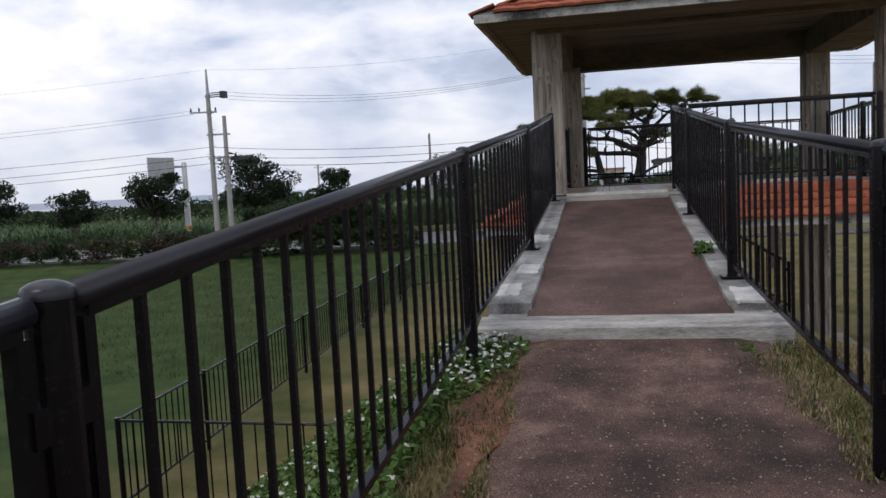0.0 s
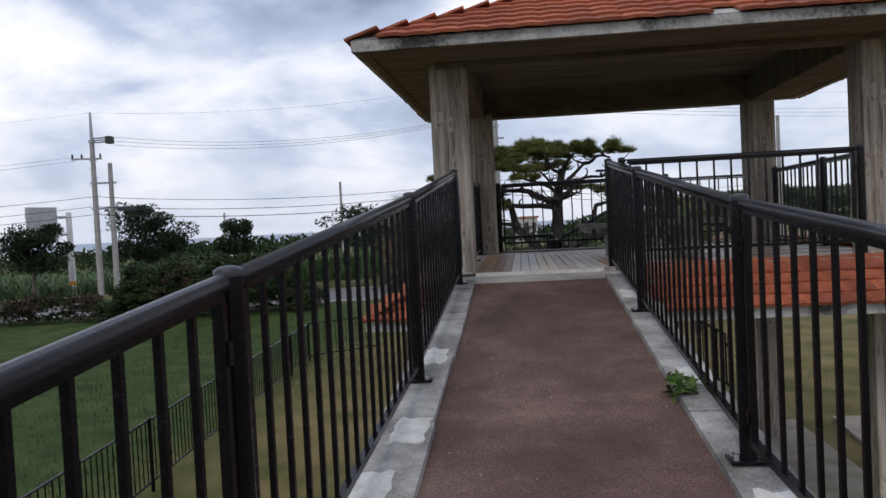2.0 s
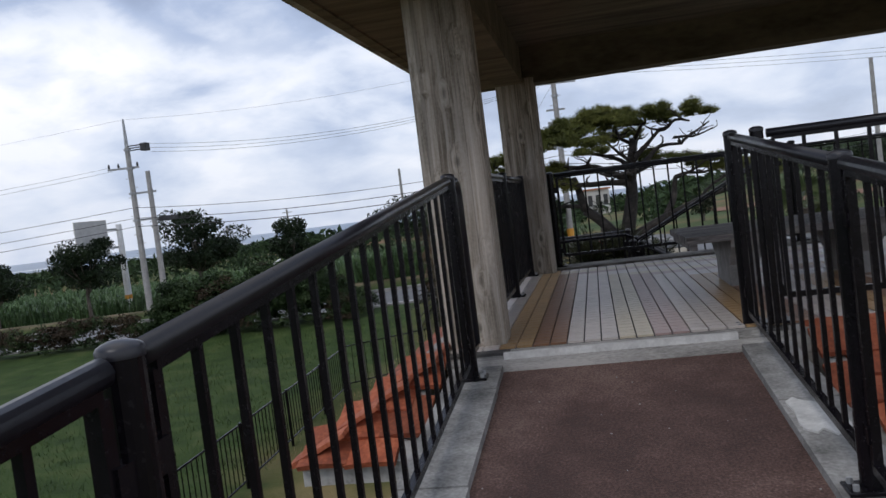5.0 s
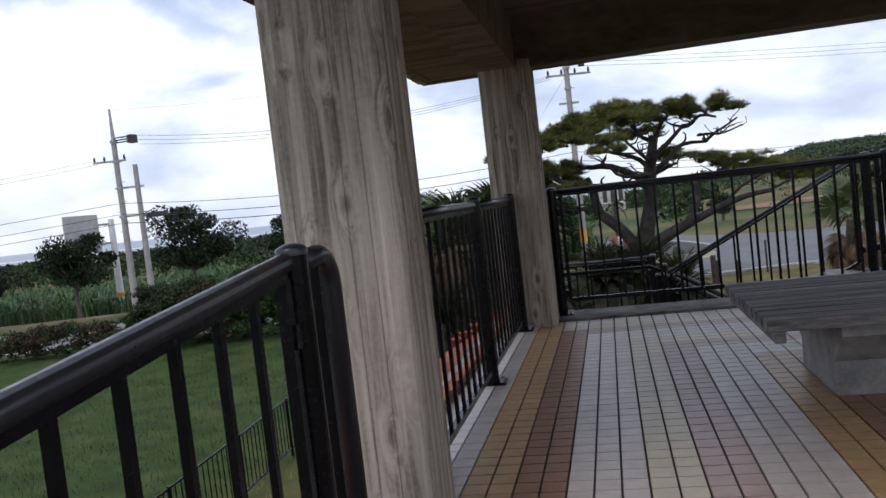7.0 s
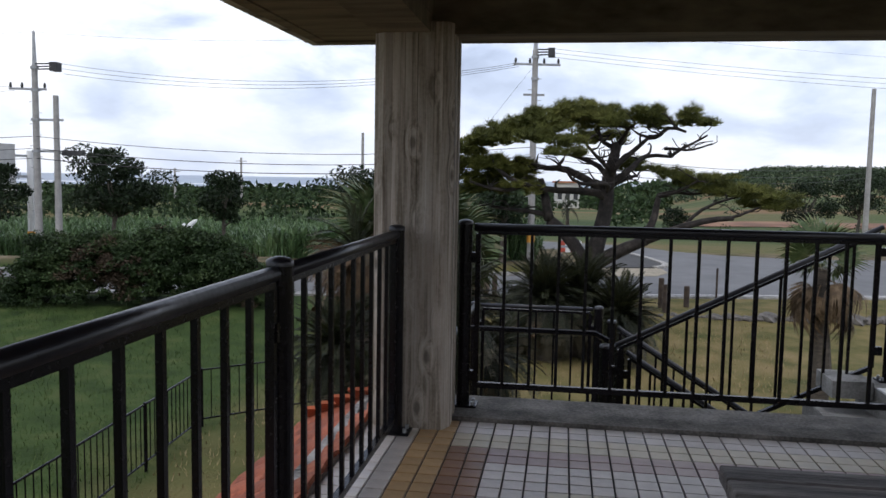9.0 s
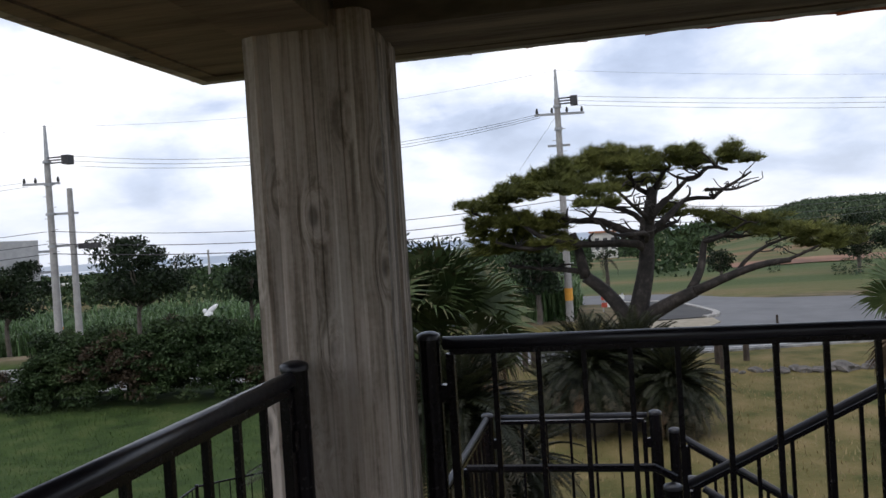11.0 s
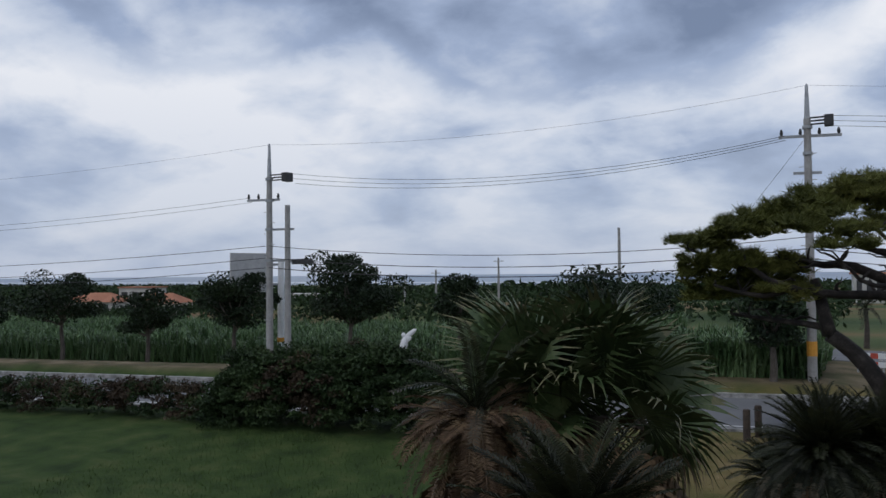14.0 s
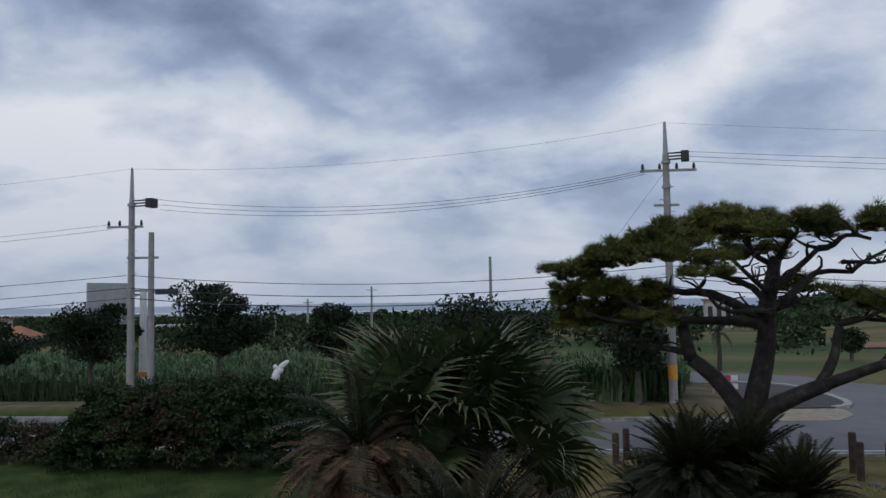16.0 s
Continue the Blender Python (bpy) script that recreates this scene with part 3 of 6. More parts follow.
def build_soil():
    """Bare red soil showing along the worn edge of the path."""
    sh = Shape()
    ys = np.arange(-10.5, -6.0, 0.12)
    for y in ys:
        c = -0.62 + 0.09 * noise.noise(Vector((9.0, y * 0.9, 0)))
        w = 0.04 + 0.14 * max(0.0, 0.45 + noise.noise(Vector((2.0, y * 1.7, 3))))
        for k in range(5):
            x = c - w + 2 * w * k / 4
            sh.v.append((x, float(y), max(path_z(y), land(x, float(y))) + 0.016 - 0.02 * (abs(k - 2) / 2) ** 2 + 0.006 * noise.noise(Vector((x * 9, y * 9, 5)))))
    sh.f = [(j * 5 + i, j * 5 + i + 1, j * 5 + i + 6, j * 5 + i + 5) for j in range(len(ys) - 1) for i in range(4)]
    solid("soil_strip", sh, M_SOIL, "bare red soil along the worn path edge", "soil", "structure", smooth=True)


build_path()
build_soil()
build_ramp()

# ---- pavilion ----
CX, CY = (-0.70, 3.56), (0.42, 4.68)
EX0, EX1, EY0, EY1 = -1.54, 4.46, -0.63, 5.56
PX, PY = 1.46, 2.42


def build_floor():
    floor = thing("floor", "raised pavilion floor slab faced with small glazed tiles", "floor", kind="structure")
    part("slab", Shape().box(-0.98, 3.92, 0.16, 4.664, -0.30, -0.012), M_GROUT, floor)
    sill = Shape()
    sill.box(-0.86, 1.02, 0.022, 0.165, -0.34, -0.030)
    part("threshold", sill, M_SILL, floor, "pale concrete threshold")
    sill2 = Shape().box(-0.50, 0.86, 0.08, 0.168, -0.034, 0.002)
    part("threshold_edge", sill2, M_SILL, floor)
    curb = Shape().box(-0.98, 3.92, 4.668, 5.12, -0.34, 0.022)
    part("edge_curb", curb, M_CURB, floor, "rough grey concrete edge curb")
    part("west_edge", Shape().box(-1.04, -0.982, 0.16, 5.12, -0.34, 0.0), M_FASCIA, floor)
    part("east_edge", Shape().box(3.922, 3.98, 0.16, 5.12, -0.34, 0.0), M_FASCIA, floor)
    part("threshold_strip", Shape().box(-0.53, 0.74, 0.032, 0.075, -0.06, 0.006), M_PATCH, floor, "pale worn mortar strip on the threshold")
    part("south_edge", Shape().box(1.022, 3.98, 0.04, 0.158, -0.34, 0.0), M_SILL, floor)
    return floor


floor_thing = build_floor()


def column_shape(z0, z1, half, seed):
    """Column cast between narrow upright boards: a rounded square of slightly uneven strips."""
    rng = random.Random(seed)
    boards = 40
    ring = []
    a = 0.0
    edges = sorted((i + rng.uniform(-0.25, 0.25)) / boards * 2 * math.pi for i in range(boards))
    outline = []
    for i, e in enumerate(edges):
        nxt = edges[(i + 1) % boards] + (2 * math.pi if i == boards - 1 else 0)
        inset = rng.choice((0.0, 0.002, 0.005, 0.008, 0.012))
        for ang in (e + 0.012, nxt - 0.012):
            c, s = math.cos(ang), math.sin(ang)
            r = half / (abs(c) ** 7 + abs(s) ** 7) ** (1 / 7) - inset
            outline.append((r * c, r * s))
    sh = Shape()
    n = len(outline)
    levels = [z0, z0 + 0.02] + list(np.linspace(z0 + 0.3, z1, 8))
    for k, z in enumerate(levels):
        for x, y in outline:
            f = 1.0 + 0.003 * noise.noise(Vector((x * 6, y * 6, z * 2 + seed)))
            sh.v.append((x * f, y * f, float(z)))
    for k in range(len(levels) - 1):
        for i in range(n):
            j = (i + 1) % n
            sh.f.append((k * n + i, k * n + j, (k + 1) * n + j, (k + 1) * n + i))
    sh.f.append(tuple(reversed(range(n))))
    sh.f.append(tuple((len(levels) - 1) * n + i for i in range(n)))
    # each board's face apart from its neighbours
    out = Shape()
    for q in sh.f:
        if len(q) > 4:
            out.add([sh.v[p] for p in q], [tuple(range(len(q)))])
    for i in range(n):
        j = (i + 1) % n
        vs = [sh.v[k * n + p] for k in range(len(levels)) for p in (i, j)]
        out.add(vs, [(2 * k, 2 * k + 1, 2 * k + 3, 2 * k + 2) for k in range(len(levels) - 1)])
    return out


for i, x in enumerate(CX):
    for j, y in enumerate(CY):
        c = solid("column", column_shape(-0.06 if j == 0 else 0.0, 2.17, 0.203 if j == 0 else 0.218, 3 + i * 2 + j), M_CONC, "weathered board-marked concrete column of the pavilion", "column", group="pavilion columns")
        c.location = (x + ((-0.045, 0.055), (-0.010, 0.03))[i][j], y + (0.12, 0.0)[j], 0)
        p = solid("pillar", column_shape(G - 0.1, -0.42, 0.23, 13 + i * 2 + j), M_CONC, "pale concrete pillar carrying the pavilion floor", "pillar", group="pillars below the pavilion")
        p.location = (x, y, 0)


def build_canopy():
    top = thing("ceiling", "dark board-marked concrete ceiling and eaves of the pavilion", "ceiling", kind="structure")
    sof = Shape()
    bx0, bx1, by0, by1 = CX[0] + 0.15, CX[1] - 0.15, CY[0] + 0.15, CY[1] - 0.15
    z0, z1 = 2.165, 2.20
    sof.box(EX0 + 0.05, bx0, EY0 + 0.05, EY1 - 0.05, z0, z1)
    sof.box(bx1, EX1 - 0.05, EY0 + 0.05, EY1 - 0.05, z0, z1)
    sof.box(bx0, bx1, EY0 + 0.05, by0, z0, z1)
    sof.box(bx0, bx1, by1, EY1 - 0.05, z0, z1)
    beam = Shape()
    zb = 2.115
    beam.box(CX[0] - 0.15, CX[1] + 0.15, CY[0] - 0.15, CY[0] + 0.15, zb, z0 + 0.06)
    beam.box(CX[0] - 0.15, CX[1] + 0.15, CY[1] - 0.15, CY[1] + 0.15, zb, z0 + 0.06)
    beam.box(CX[0] - 0.147, CX[0] + 0.147, CY[0] + 0.15, CY[1] - 0.15, zb + 0.002, z0 + 0.06)
    beam.box(CX[1] - 0.147, CX[1] + 0.147, CY[0] + 0.15, CY[1] - 0.15, zb + 0.002, z0 + 0.06)
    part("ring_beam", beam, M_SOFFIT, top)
    inner = Shape()
    inner.box(bx0 - 0.02, bx1 + 0.02, by0 - 0.02, by1 + 0.02, 2.52, 2.60)
    for a in (bx0 - 0.06, bx1 + 0.001):
        inner.box(a, a + 0.059, by0 - 0.06, by1 + 0.06, 2.202, 2.52)
    for a in (by0 - 0.06, by1 + 0.001):
        inner.box(bx0, bx1, a, a + 0.059, 2.202, 2.52)
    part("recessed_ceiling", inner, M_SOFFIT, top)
    fas = Shape()
    for x0, x1, y0, y1 in ((EX0, EX1, EY0, EY0 + 0.05), (EX0, EX1, EY1 - 0.05, EY1), (EX0, EX0 + 0.05, EY0 + 0.05, EY1 - 0.05), (EX1 - 0.05, EX1, EY0 + 0.05, EY1 - 0.05)):
        fas.box(x0, x1, y0, y1, 2.145, 2.245)
    lift = lambda y: 0.085 * smooth01((y - EY0) / (EY1 - EY0) * 1.0) if y > 0 else 0.0
    fas.v = [(x, y, z + (lift(y) if z < 2.2 else 0.055 * smooth01((y - EY0) / (EY1 - EY0)))) for x, y, z in fas.v]
    lip = Shape()
    for x0, x1, y0, y1 in ((EX0 + 0.05, EX1 - 0.05, EY0 + 0.05, EY0 + 0.13), (EX0 + 0.05, EX1 - 0.05, EY1 - 0.13, EY1 - 0.05), (EX0 + 0.05, EX0 + 0.13, EY0 + 0.13, EY1 - 0.13), (EX1 - 0.13, EX1 - 0.05, EY0 + 0.13, EY1 - 0.13)):
        lip.box(x0, x1, y0, y1, 2.146, 2.163)
    sof.v = [(x, y, z + 0.075 * smooth01((y - EY0) / (EY1 - EY0))) for x, y, z in sof.v]
    lip.v = [(x, y, z + 0.085 * smooth01((y - EY0) / (EY1 - EY0))) for x, y, z in lip.v]
    tilt = lambda x, y: 0.035 * smooth01((x + 0.8) / 2.6) * smooth01((y - 3.0) / 2.0)
    for sh in (sof, lip, fas):
        sh.v = [(x, y, z + tilt(x, y)) for x, y, z in sh.v]
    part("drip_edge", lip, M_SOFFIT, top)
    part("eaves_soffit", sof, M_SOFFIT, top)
    part("fascia", fas, M_FASCIA, top, "grey stained concrete fascia")
    return top


build_canopy()


# ---- railings ----
def dome(sh, c, r, seg=18):
    x, y, z = c
    rows = [(r * 1.06, -0.014), (r * 1.08, 0.0), (r * 0.98, 0.006), (r * 0.75, 0.011), (r * 0.4, 0.015), (0.001, 0.016)]
    k = len(sh.v)
    for rr, dz in rows:
        for j in range(seg):
            a = 2 * math.pi * j / seg
            sh.v.append((x + rr * math.cos(a), y + rr * math.sin(a), z + dz))
    for i in range(len(rows) - 1):
        for j in range(seg):
            sh.f.append((k + i * seg + j, k + i * seg + (j + 1) % seg, k + (i + 1) * seg + (j + 1) % seg, k + (i + 1) * seg + j))
    return sh


def rail_post(parent, x, y, z0, z1, r=0.038, plate=True):
    p = part("post", Shape().tube([(x, y, z0), (x, y, z1 - 0.01)], r, 20), M_RAIL, parent)
    part("cap", dome(Shape(), (x, y, z1), r), M_RAILTOP, p, smooth=True)
    if plate:
        pl = bevel_box(0.17, 0.12, 0.014, 0.003, (x, y, z0 + 0.007))
        part("base_plate", pl, M_RAIL, p)
        for sx in (-0.06, 0.06):
            for sy in (-0.035, 0.035):
                part("bolt", Shape().tube([(x + sx, y + sy, z0 + 0.014), (x + sx, y + sy, z0 + 0.034)], 0.011, 6), M_GALV, p)
    return p


def rail_panel(parent, a, b, low=0.13, spacing=0.165, round_rail=True, inset=0.075, tall=1.0, bar=0.009, tube=0.0245):
    """One infill panel between two post tops a and b; the rails follow the slope."""
    a, b = Vector(a), Vector(b)
    flat = Vector((b.x - a.x, b.y - a.y, 0))
    length = flat.length
    u = flat.normalized()
    up = Vector((0, 0, 1))
    side = u.cross(up)
    at = lambda s, dz: a + (b - a) * (s / length) + up * dz
    top = part("top_rail", Shape().tube([at(inset * 0.7, -tube), at(length - inset * 0.7, -tube)], tube, 14), M_RAILTOP, parent, "round black top rail with sky sheen in its colour", smooth=True)
    web = Shape()
    for s0, s1, d0, d1, w in ((inset, length - inset, -0.064, -0.042, 0.015), (inset, length - inset, -tall - 0.02, -tall + 0.012, 0.016)):
        vs = []
        for s in (s0, s1):
            for dz, k in ((d0, -w), (d0, w), (d1, w), (d1, -w)):
                vs.append(at(s, dz) + side * k)
        web = Shape().add(vs, [(0, 1, 2, 3), (7, 6, 5, 4), (0, 4, 5, 1), (1, 5, 6, 2), (2, 6, 7, 3), (3, 7, 4, 0)])
        part("under_rail" if d1 > -0.2 else "bottom_rail", web, M_RAIL, parent)
    n = max(2, round((length - 2 * inset) / spacing))
    for i in range(n + 1):
        s = inset + (length - 2 * inset) * i / n
        w = 0.0145 if i in (0, n) else bar
        p0, p1 = at(s, -tall - 0.004), at(s, -0.060)
        sh = Shape()
        vs = [p + u * du * w + side * dv * w for p in (p0, p1) for du, dv in ((-1, -1), (1, -1), (1, 1), (-1, 1))]
        sh.add(vs, [(3, 2, 1, 0), (4, 5, 6, 7), (0, 1, 5, 4), (1, 2, 6, 5), (2, 3, 7, 6), (3, 0, 4, 7)])
        part("end_bar" if i in (0, n) else "baluster", sh, M_RAIL, parent)
    for s in (0.045, length - 0.045):
        for dz in (-0.20, -0.90):
            br = Shape()
            c = at(s, dz)
            vs = [c + u * du * 0.03 + side * dv * 0.02 + up * dw * 0.03 for dw in (-1, 1) for du, dv in ((-1, -1), (1, -1), (1, 1), (-1, 1))]
            br.add(vs, [(3, 2, 1, 0), (4, 5, 6, 7), (0, 1, 5, 4), (1, 2, 6, 5), (2, 3, 7, 6), (3, 0, 4, 7)])
            part("bracket", br, M_RAIL, parent)
    return top


def ramp_top(y):
    return 1.05 + RAMP_SLOPE * y if y > -5.3 else 0.491 + 0.09 * (y + 5.3)


def build_railings():
    lab = "black-brown painted steel railing with upright bars"
    left = thing("railing", lab + " beside the ramp", "railing", group="ramp railings")
    lx = lambda y: float(np.interp(y, [-12.4, -9.42, -5.98, -3.27, -0.18], [-0.89, -0.847, -0.80, -0.70, -0.685]))
    ly = [-12.4, -9.42, -5.98, -3.27, -0.18]
    for y in ly:
        base = ramp_z(y) + 0.04 if y > RY0 else path_z(y) - 0.1
        rail_post(left, lx(y), y, base, ramp_top(y) - 0.002, 0.037, y > RY0)
    for y0, y1 in zip(ly, ly[1:]):
        rail_panel(left, (lx(y0), y0, ramp_top(y0)), (lx(y1), y1, ramp_top(y1)))
    # rounded end hoop past the last post
    x, y, z = lx(-0.18), -0.18, ramp_top(-0.18) - 0.04
    hoop = [(x, y + 0.05, z)] + [(x, y + 0.16 + 0.09 * math.sin(a), z + 0.012 - 0.09 + 0.09 * math.cos(a)) for a in np.linspace(0, math.pi / 2, 7)] + [(x, y + 0.25, z - 0.92)]
    part("end_hoop", Shape().tube(hoop, 0.028, 12), M_RAILTOP, left, smooth=True)
    part("baluster", Shape().box(x - 0.013, x + 0.013, y + 0.13, y + 0.156, z - 0.92, z), M_RAIL, left)
    part("bottom_rail", Shape().box(x - 0.016, x + 0.016, y + 0.05, y + 0.25, z - 0.95, z - 0.92), M_RAIL, left)

    right = thing("railing", lab + " beside the ramp", "railing", group="ramp railings")
    ry = [-10.2, -7.26, -4.53, -1.64, 0.33]
    rx = lambda y: 0.855 + (0.053 * (-4.53 - y) if y < -4.53 else 0.0)
    for y in ry:
        base = ramp_z(y) + 0.04 if RY0 < y < 0 else (-0.03 if y > 0 else path_z(y) - 0.1)
        rail_post(right, rx(y), y, base, ramp_top(y) - 0.002, 0.037, y > RY0)
    for y0, y1 in zip(ry, ry[1:]):
        rail_panel(right, (rx(y0), y0, ramp_top(y0)), (rx(y1), y1, ramp_top(y1)))

    west = thing("railing", lab + " along the pavilion edge", "railing", group="pavilion railings")
    wy = [0.82, 2.63, 4.38]
    for y in wy:
        rail_post(west, -0.70, y, 0.002, 1.10, 0.04)
    for y0, y1 in zip(wy, wy[1:]):
        rail_panel(west, (-0.70, y0, 1.09), (-0.70, y1, 1.09))

    north = thing("railing", lab + " on the concrete edge curb", "railing", group="pavilion railings")
    nx = [-0.40, 2.23]
    for x in nx:
        rail_post(north, x, 4.90, 0.022, 1.11, 0.04)
    rail_panel(north, (nx[0], 4.90, 1.105), (nx[1], 4.90, 1.105), spacing=0.158, tall=0.95)

    south = thing("railing", lab + " closing the pavilion front", "railing", group="pavilion railings")
    for x in (0.98, 3.28):
        rail_post(south, x, 0.25, 0.002, 1.08, 0.036)
    rail_panel(south, (0.98, 0.25, 1.075), (3.28, 0.25, 1.075), spacing=0.16, tall=0.92)
    east = thing("railing", lab + " along the far pavilion edge", "railing", group="pavilion railings")
    for y in (0.45, 2.45, 4.35):
        rail_post(east, 3.72, y, 0.002, 1.10, 0.04)
    for y0, y1 in ((0.45, 2.45), (2.45, 4.35)):
        rail_panel(east, (3.72, y0, 1.09), (3.72, y1, 1.09))


build_railings()


# ---- stair behind the pavilion ----
def build_stair():
    st = thing("stair", "grey concrete dog-leg stair with black railings", "stair", kind="structure")
    part("upper_landing", Shape().box(2.30, 3.98, 5.125, 6.38, -0.32, -0.02), M_KERB, st)
    n = 5
    for i in range(n):
        x1 = 2.30 - i * 0.34
        part("step", Shape().box(x1 - 0.36, x1 - 0.003, 5.125, 6.38, -0.32 - 0.19 * i - 0.15, -0.02 - 0.19 * (i + 1)), M_KERB, st)
        part("nosing", Shape().box(x1 - 0.36, x1 - 0.31, 5.2, 6.3, -0.019 - 0.19 * (i + 1), -0.008 - 0.19 * (i + 1)), M_SILL, st)
    part("lower_landing", Shape().box(-0.70, 0.57, 5.125, 7.62, -1.35, -0.97), M_KERB, st)
    for i in range(10):
        x0 = 0.575 + i * 0.30
        part("step", Shape().box(x0, x0 + 0.32, 6.42, 7.62, -1.4 - 0.19 * i, -0.97 - 0.19 * (i + 1)), M_KERB, st)
    part("block", Shape().box(2.02, 2.29, 6.02, 6.37, -0.10, 0.02), M_KERB, st)
    part("nosing", Shape().box(2.30, 2.42, 5.22, 6.0, -0.018, -0.008), M_WHITE, st, "white painted edge strip")
    r = thing("railing", "black-brown painted steel stair railing with sloping bars", "railing", group="stair railings")
    rail_post(r, 2.47, 6.25, -0.02, 1.11, 0.045)
    rail_post(r, 0.50, 6.25, -0.97, 0.14, 0.045)
    rail_panel(r, (0.52, 6.25, 0.14), (2.42, 6.25, 1.12), spacing=0.16, tube=0.019, tall=1.0)
    rail_panel(r, (2.50, 6.25, 1.11), (3.9, 6.25, 1.11), spacing=0.16, tube=0.019, tall=0.95)
    rail_post(r, 3.92, 6.25, -0.02, 1.11, 0.04)
    low = thing("railing", "black-brown painted steel stair railing with sloping bars", "railing", group="stair railings")
    rail_post(low, 0.62, 6.50, -1.2, 0.10, 0.04, False)
    rail_panel(low, (0.62, 6.50, 0.10), (3.5, 6.50, -1.70), spacing=0.16, tube=0.019, tall=0.9)
    rail_post(low, 3.5, 6.50, -3.0, -1.70, 0.04, False)
    rail_panel(low, (0.62, 7.55, 0.10), (3.5, 7.55, -1.70), spacing=0.16, tube=0.019, tall=0.9)
    rail_post(low, 0.62, 7.55, -1.2, 0.10, 0.04, False)
    rail_post(low, 3.5, 7.55, -3.0, -1.70, 0.04, False)
    mid = thing("railing", "black-brown painted steel railing round the stair landing", "railing", group="stair railings")
    for x, y in ((-0.62, 7.55), (-0.62, 5.25), (0.50, 7.55)):
        rail_post(mid, x, y, -0.97, 0.22, 0.04, False)
    rail_panel(mid, (-0.62, 5.25, 0.22), (-0.62, 7.55, 0.22), spacing=0.16, tube=0.019, tall=0.95)
    rail_panel(mid, (-0.62, 7.55, 0.22), (0.50, 7.55, 0.22), spacing=0.16, tube=0.019, tall=0.95)
    hand = thing("handrail", "thin black handrail bar across the stair landing", "handrail")
    part("bar", Shape().tube([(-0.55, 6.30, 0.22), (0.42, 6.30, 0.22), (0.52, 6.28, 0.17)], 0.022, 8), M_RAIL, hand)
    part("bar", Shape().tube([(-0.55, 6.30, -0.97), (-0.55, 6.30, 0.22)], 0.022, 8), M_RAIL, hand)


build_stair()


# ---- bench ----
def build_bench():
    b = thing("bench", "wide weathered grey slatted wooden bench on pale concrete legs", "bench", (1.55, 2.25, 0))
    n = 10
    y0, y1 = -0.56, 0.76
    w = (y1 - y0) / n
    for i in range(n):
        part("slat", bevel_box(1.70, w - 0.012, 0.055, 0.005, (0.0, y0 + (i + 0.5) * w, 0.395)), M_WOOD, b)
    part("edge_board", bevel_box(0.05, y1 - y0 - 0.01, 0.05, 0.004, (-0.80, (y0 + y1) / 2, 0.342)), M_WOOD, b)
    part("edge_board", bevel_box(0.05, y1 - y0 - 0.01, 0.05, 0.004, (0.80, (y0 + y1) / 2, 0.342)), M_WOOD, b)
    for x in (-0.42, 0.42):
        sh = Shape()
        prof = [(-0.48, 0.366), (-0.48, 0.31), (-0.30, 0.16), (-0.30, 0.0), (0.34, 0.0), (0.34, 0.16), (0.60, 0.31), (0.60, 0.366)]
        k = len(prof)
        vs = [(x - 0.11, p, z) for p, z in prof] + [(x + 0.11, p, z) for p, z in prof]
        sh.add(vs, [tuple(reversed(range(k))), tuple(range(k, 2 * k))] + [(i, (i + 1) % k, k + (i + 1) % k, k + i) for i in range(k)])
        part("leg", sh, M_BENCHLEG, b, "pale concrete leg")


build_bench()


# ---- paved yard and low fence below ----
solid("pavement_3", Shape().box(-0.9, 4.2, -1.6, 5.4, G - 0.1, G + 0.06), M_PAVE, "tan paved yard under the raised pavilion", "paving", "structure")
solid("pavement_4", Shape().box(1.6, 3.4, -12.0, -1.602, G - 0.1, G + 0.05), M_PAVE, "tan paved walk across the lawn", "paving", "structure")
walk_strip = Shape().prism([(4.05, -3.0), (4.95, -3.0), (5.73, 5.5), (4.83, 5.5)], G - 0.1, G + 0.07)
solid("pavement_6", walk_strip, M_WALK, "pale sandy concrete walk beside the pavilion", "paving", "structure")
edging = Shape()
for y in (-0.4, 2.2):
    edging.box(4.6, 16.0, y, y + 0.1, G - 0.1, G + 0.12)
solid("lawn_edging", edging, M_SILL, "pale concrete edging strips on the lawn", "edging", "structure")


def build_low_fence():
    f = thing("fence", "low black metal bar fence along the lawn", "fence")
    bar_mesh = to_mesh("bar", Shape().tube([(0, 0, 0), (0, 0, 0.86)], 0.009, 5, caps=False), M_RAIL)
    pts = [(-2.6, -3.45), (-4.94, -3.42), (-5.2, 0.6), (-5.45, 4.6), (-5.65, 8.8), (-5.9, 13.0), (-4.2, 14.6)]
    for (x0, y0), (x1, y1) in zip(pts, pts[1:]):
        a, b = Vector((x0, y0, 0)), Vector((x1, y1, 0))
        n = max(1, round((b - a).length / 2.0))
        for k in range(n):
            p, q = a.lerp(b, k / n), a.lerp(b, (k + 1) / n)
            z0, z1 = G + 1.0, G + 1.0
            part("post", Shape().tube([(p.x, p.y, land(p.x, p.y) - 0.1), (p.x, p.y, z0 + 0.03)], 0.028, 8), M_RAIL, f)
            for dz in (0.0, -0.86):
                part("rail", Shape().tube([(p.x, p.y, z0 + dz), (q.x, q.y, z1 + dz)], 0.016, 6), M_RAIL, f)
            m = 14
            for i in range(1, m):
                c = p.lerp(q, i / m)
                bar = new("bar", bar_mesh)
                bar.parent = f
                bar.location = (c.x, c.y, z0 - 0.86)


build_low_fence()


# ---- plants ----
def leaf_mat(name, a, b, c, rough=0.55, isl=0.35):
    return material(name, [a, b, c], 0.8, rough, 0, 0.0, 9, (0.3, 0.7), island=isl, spec=0.2)


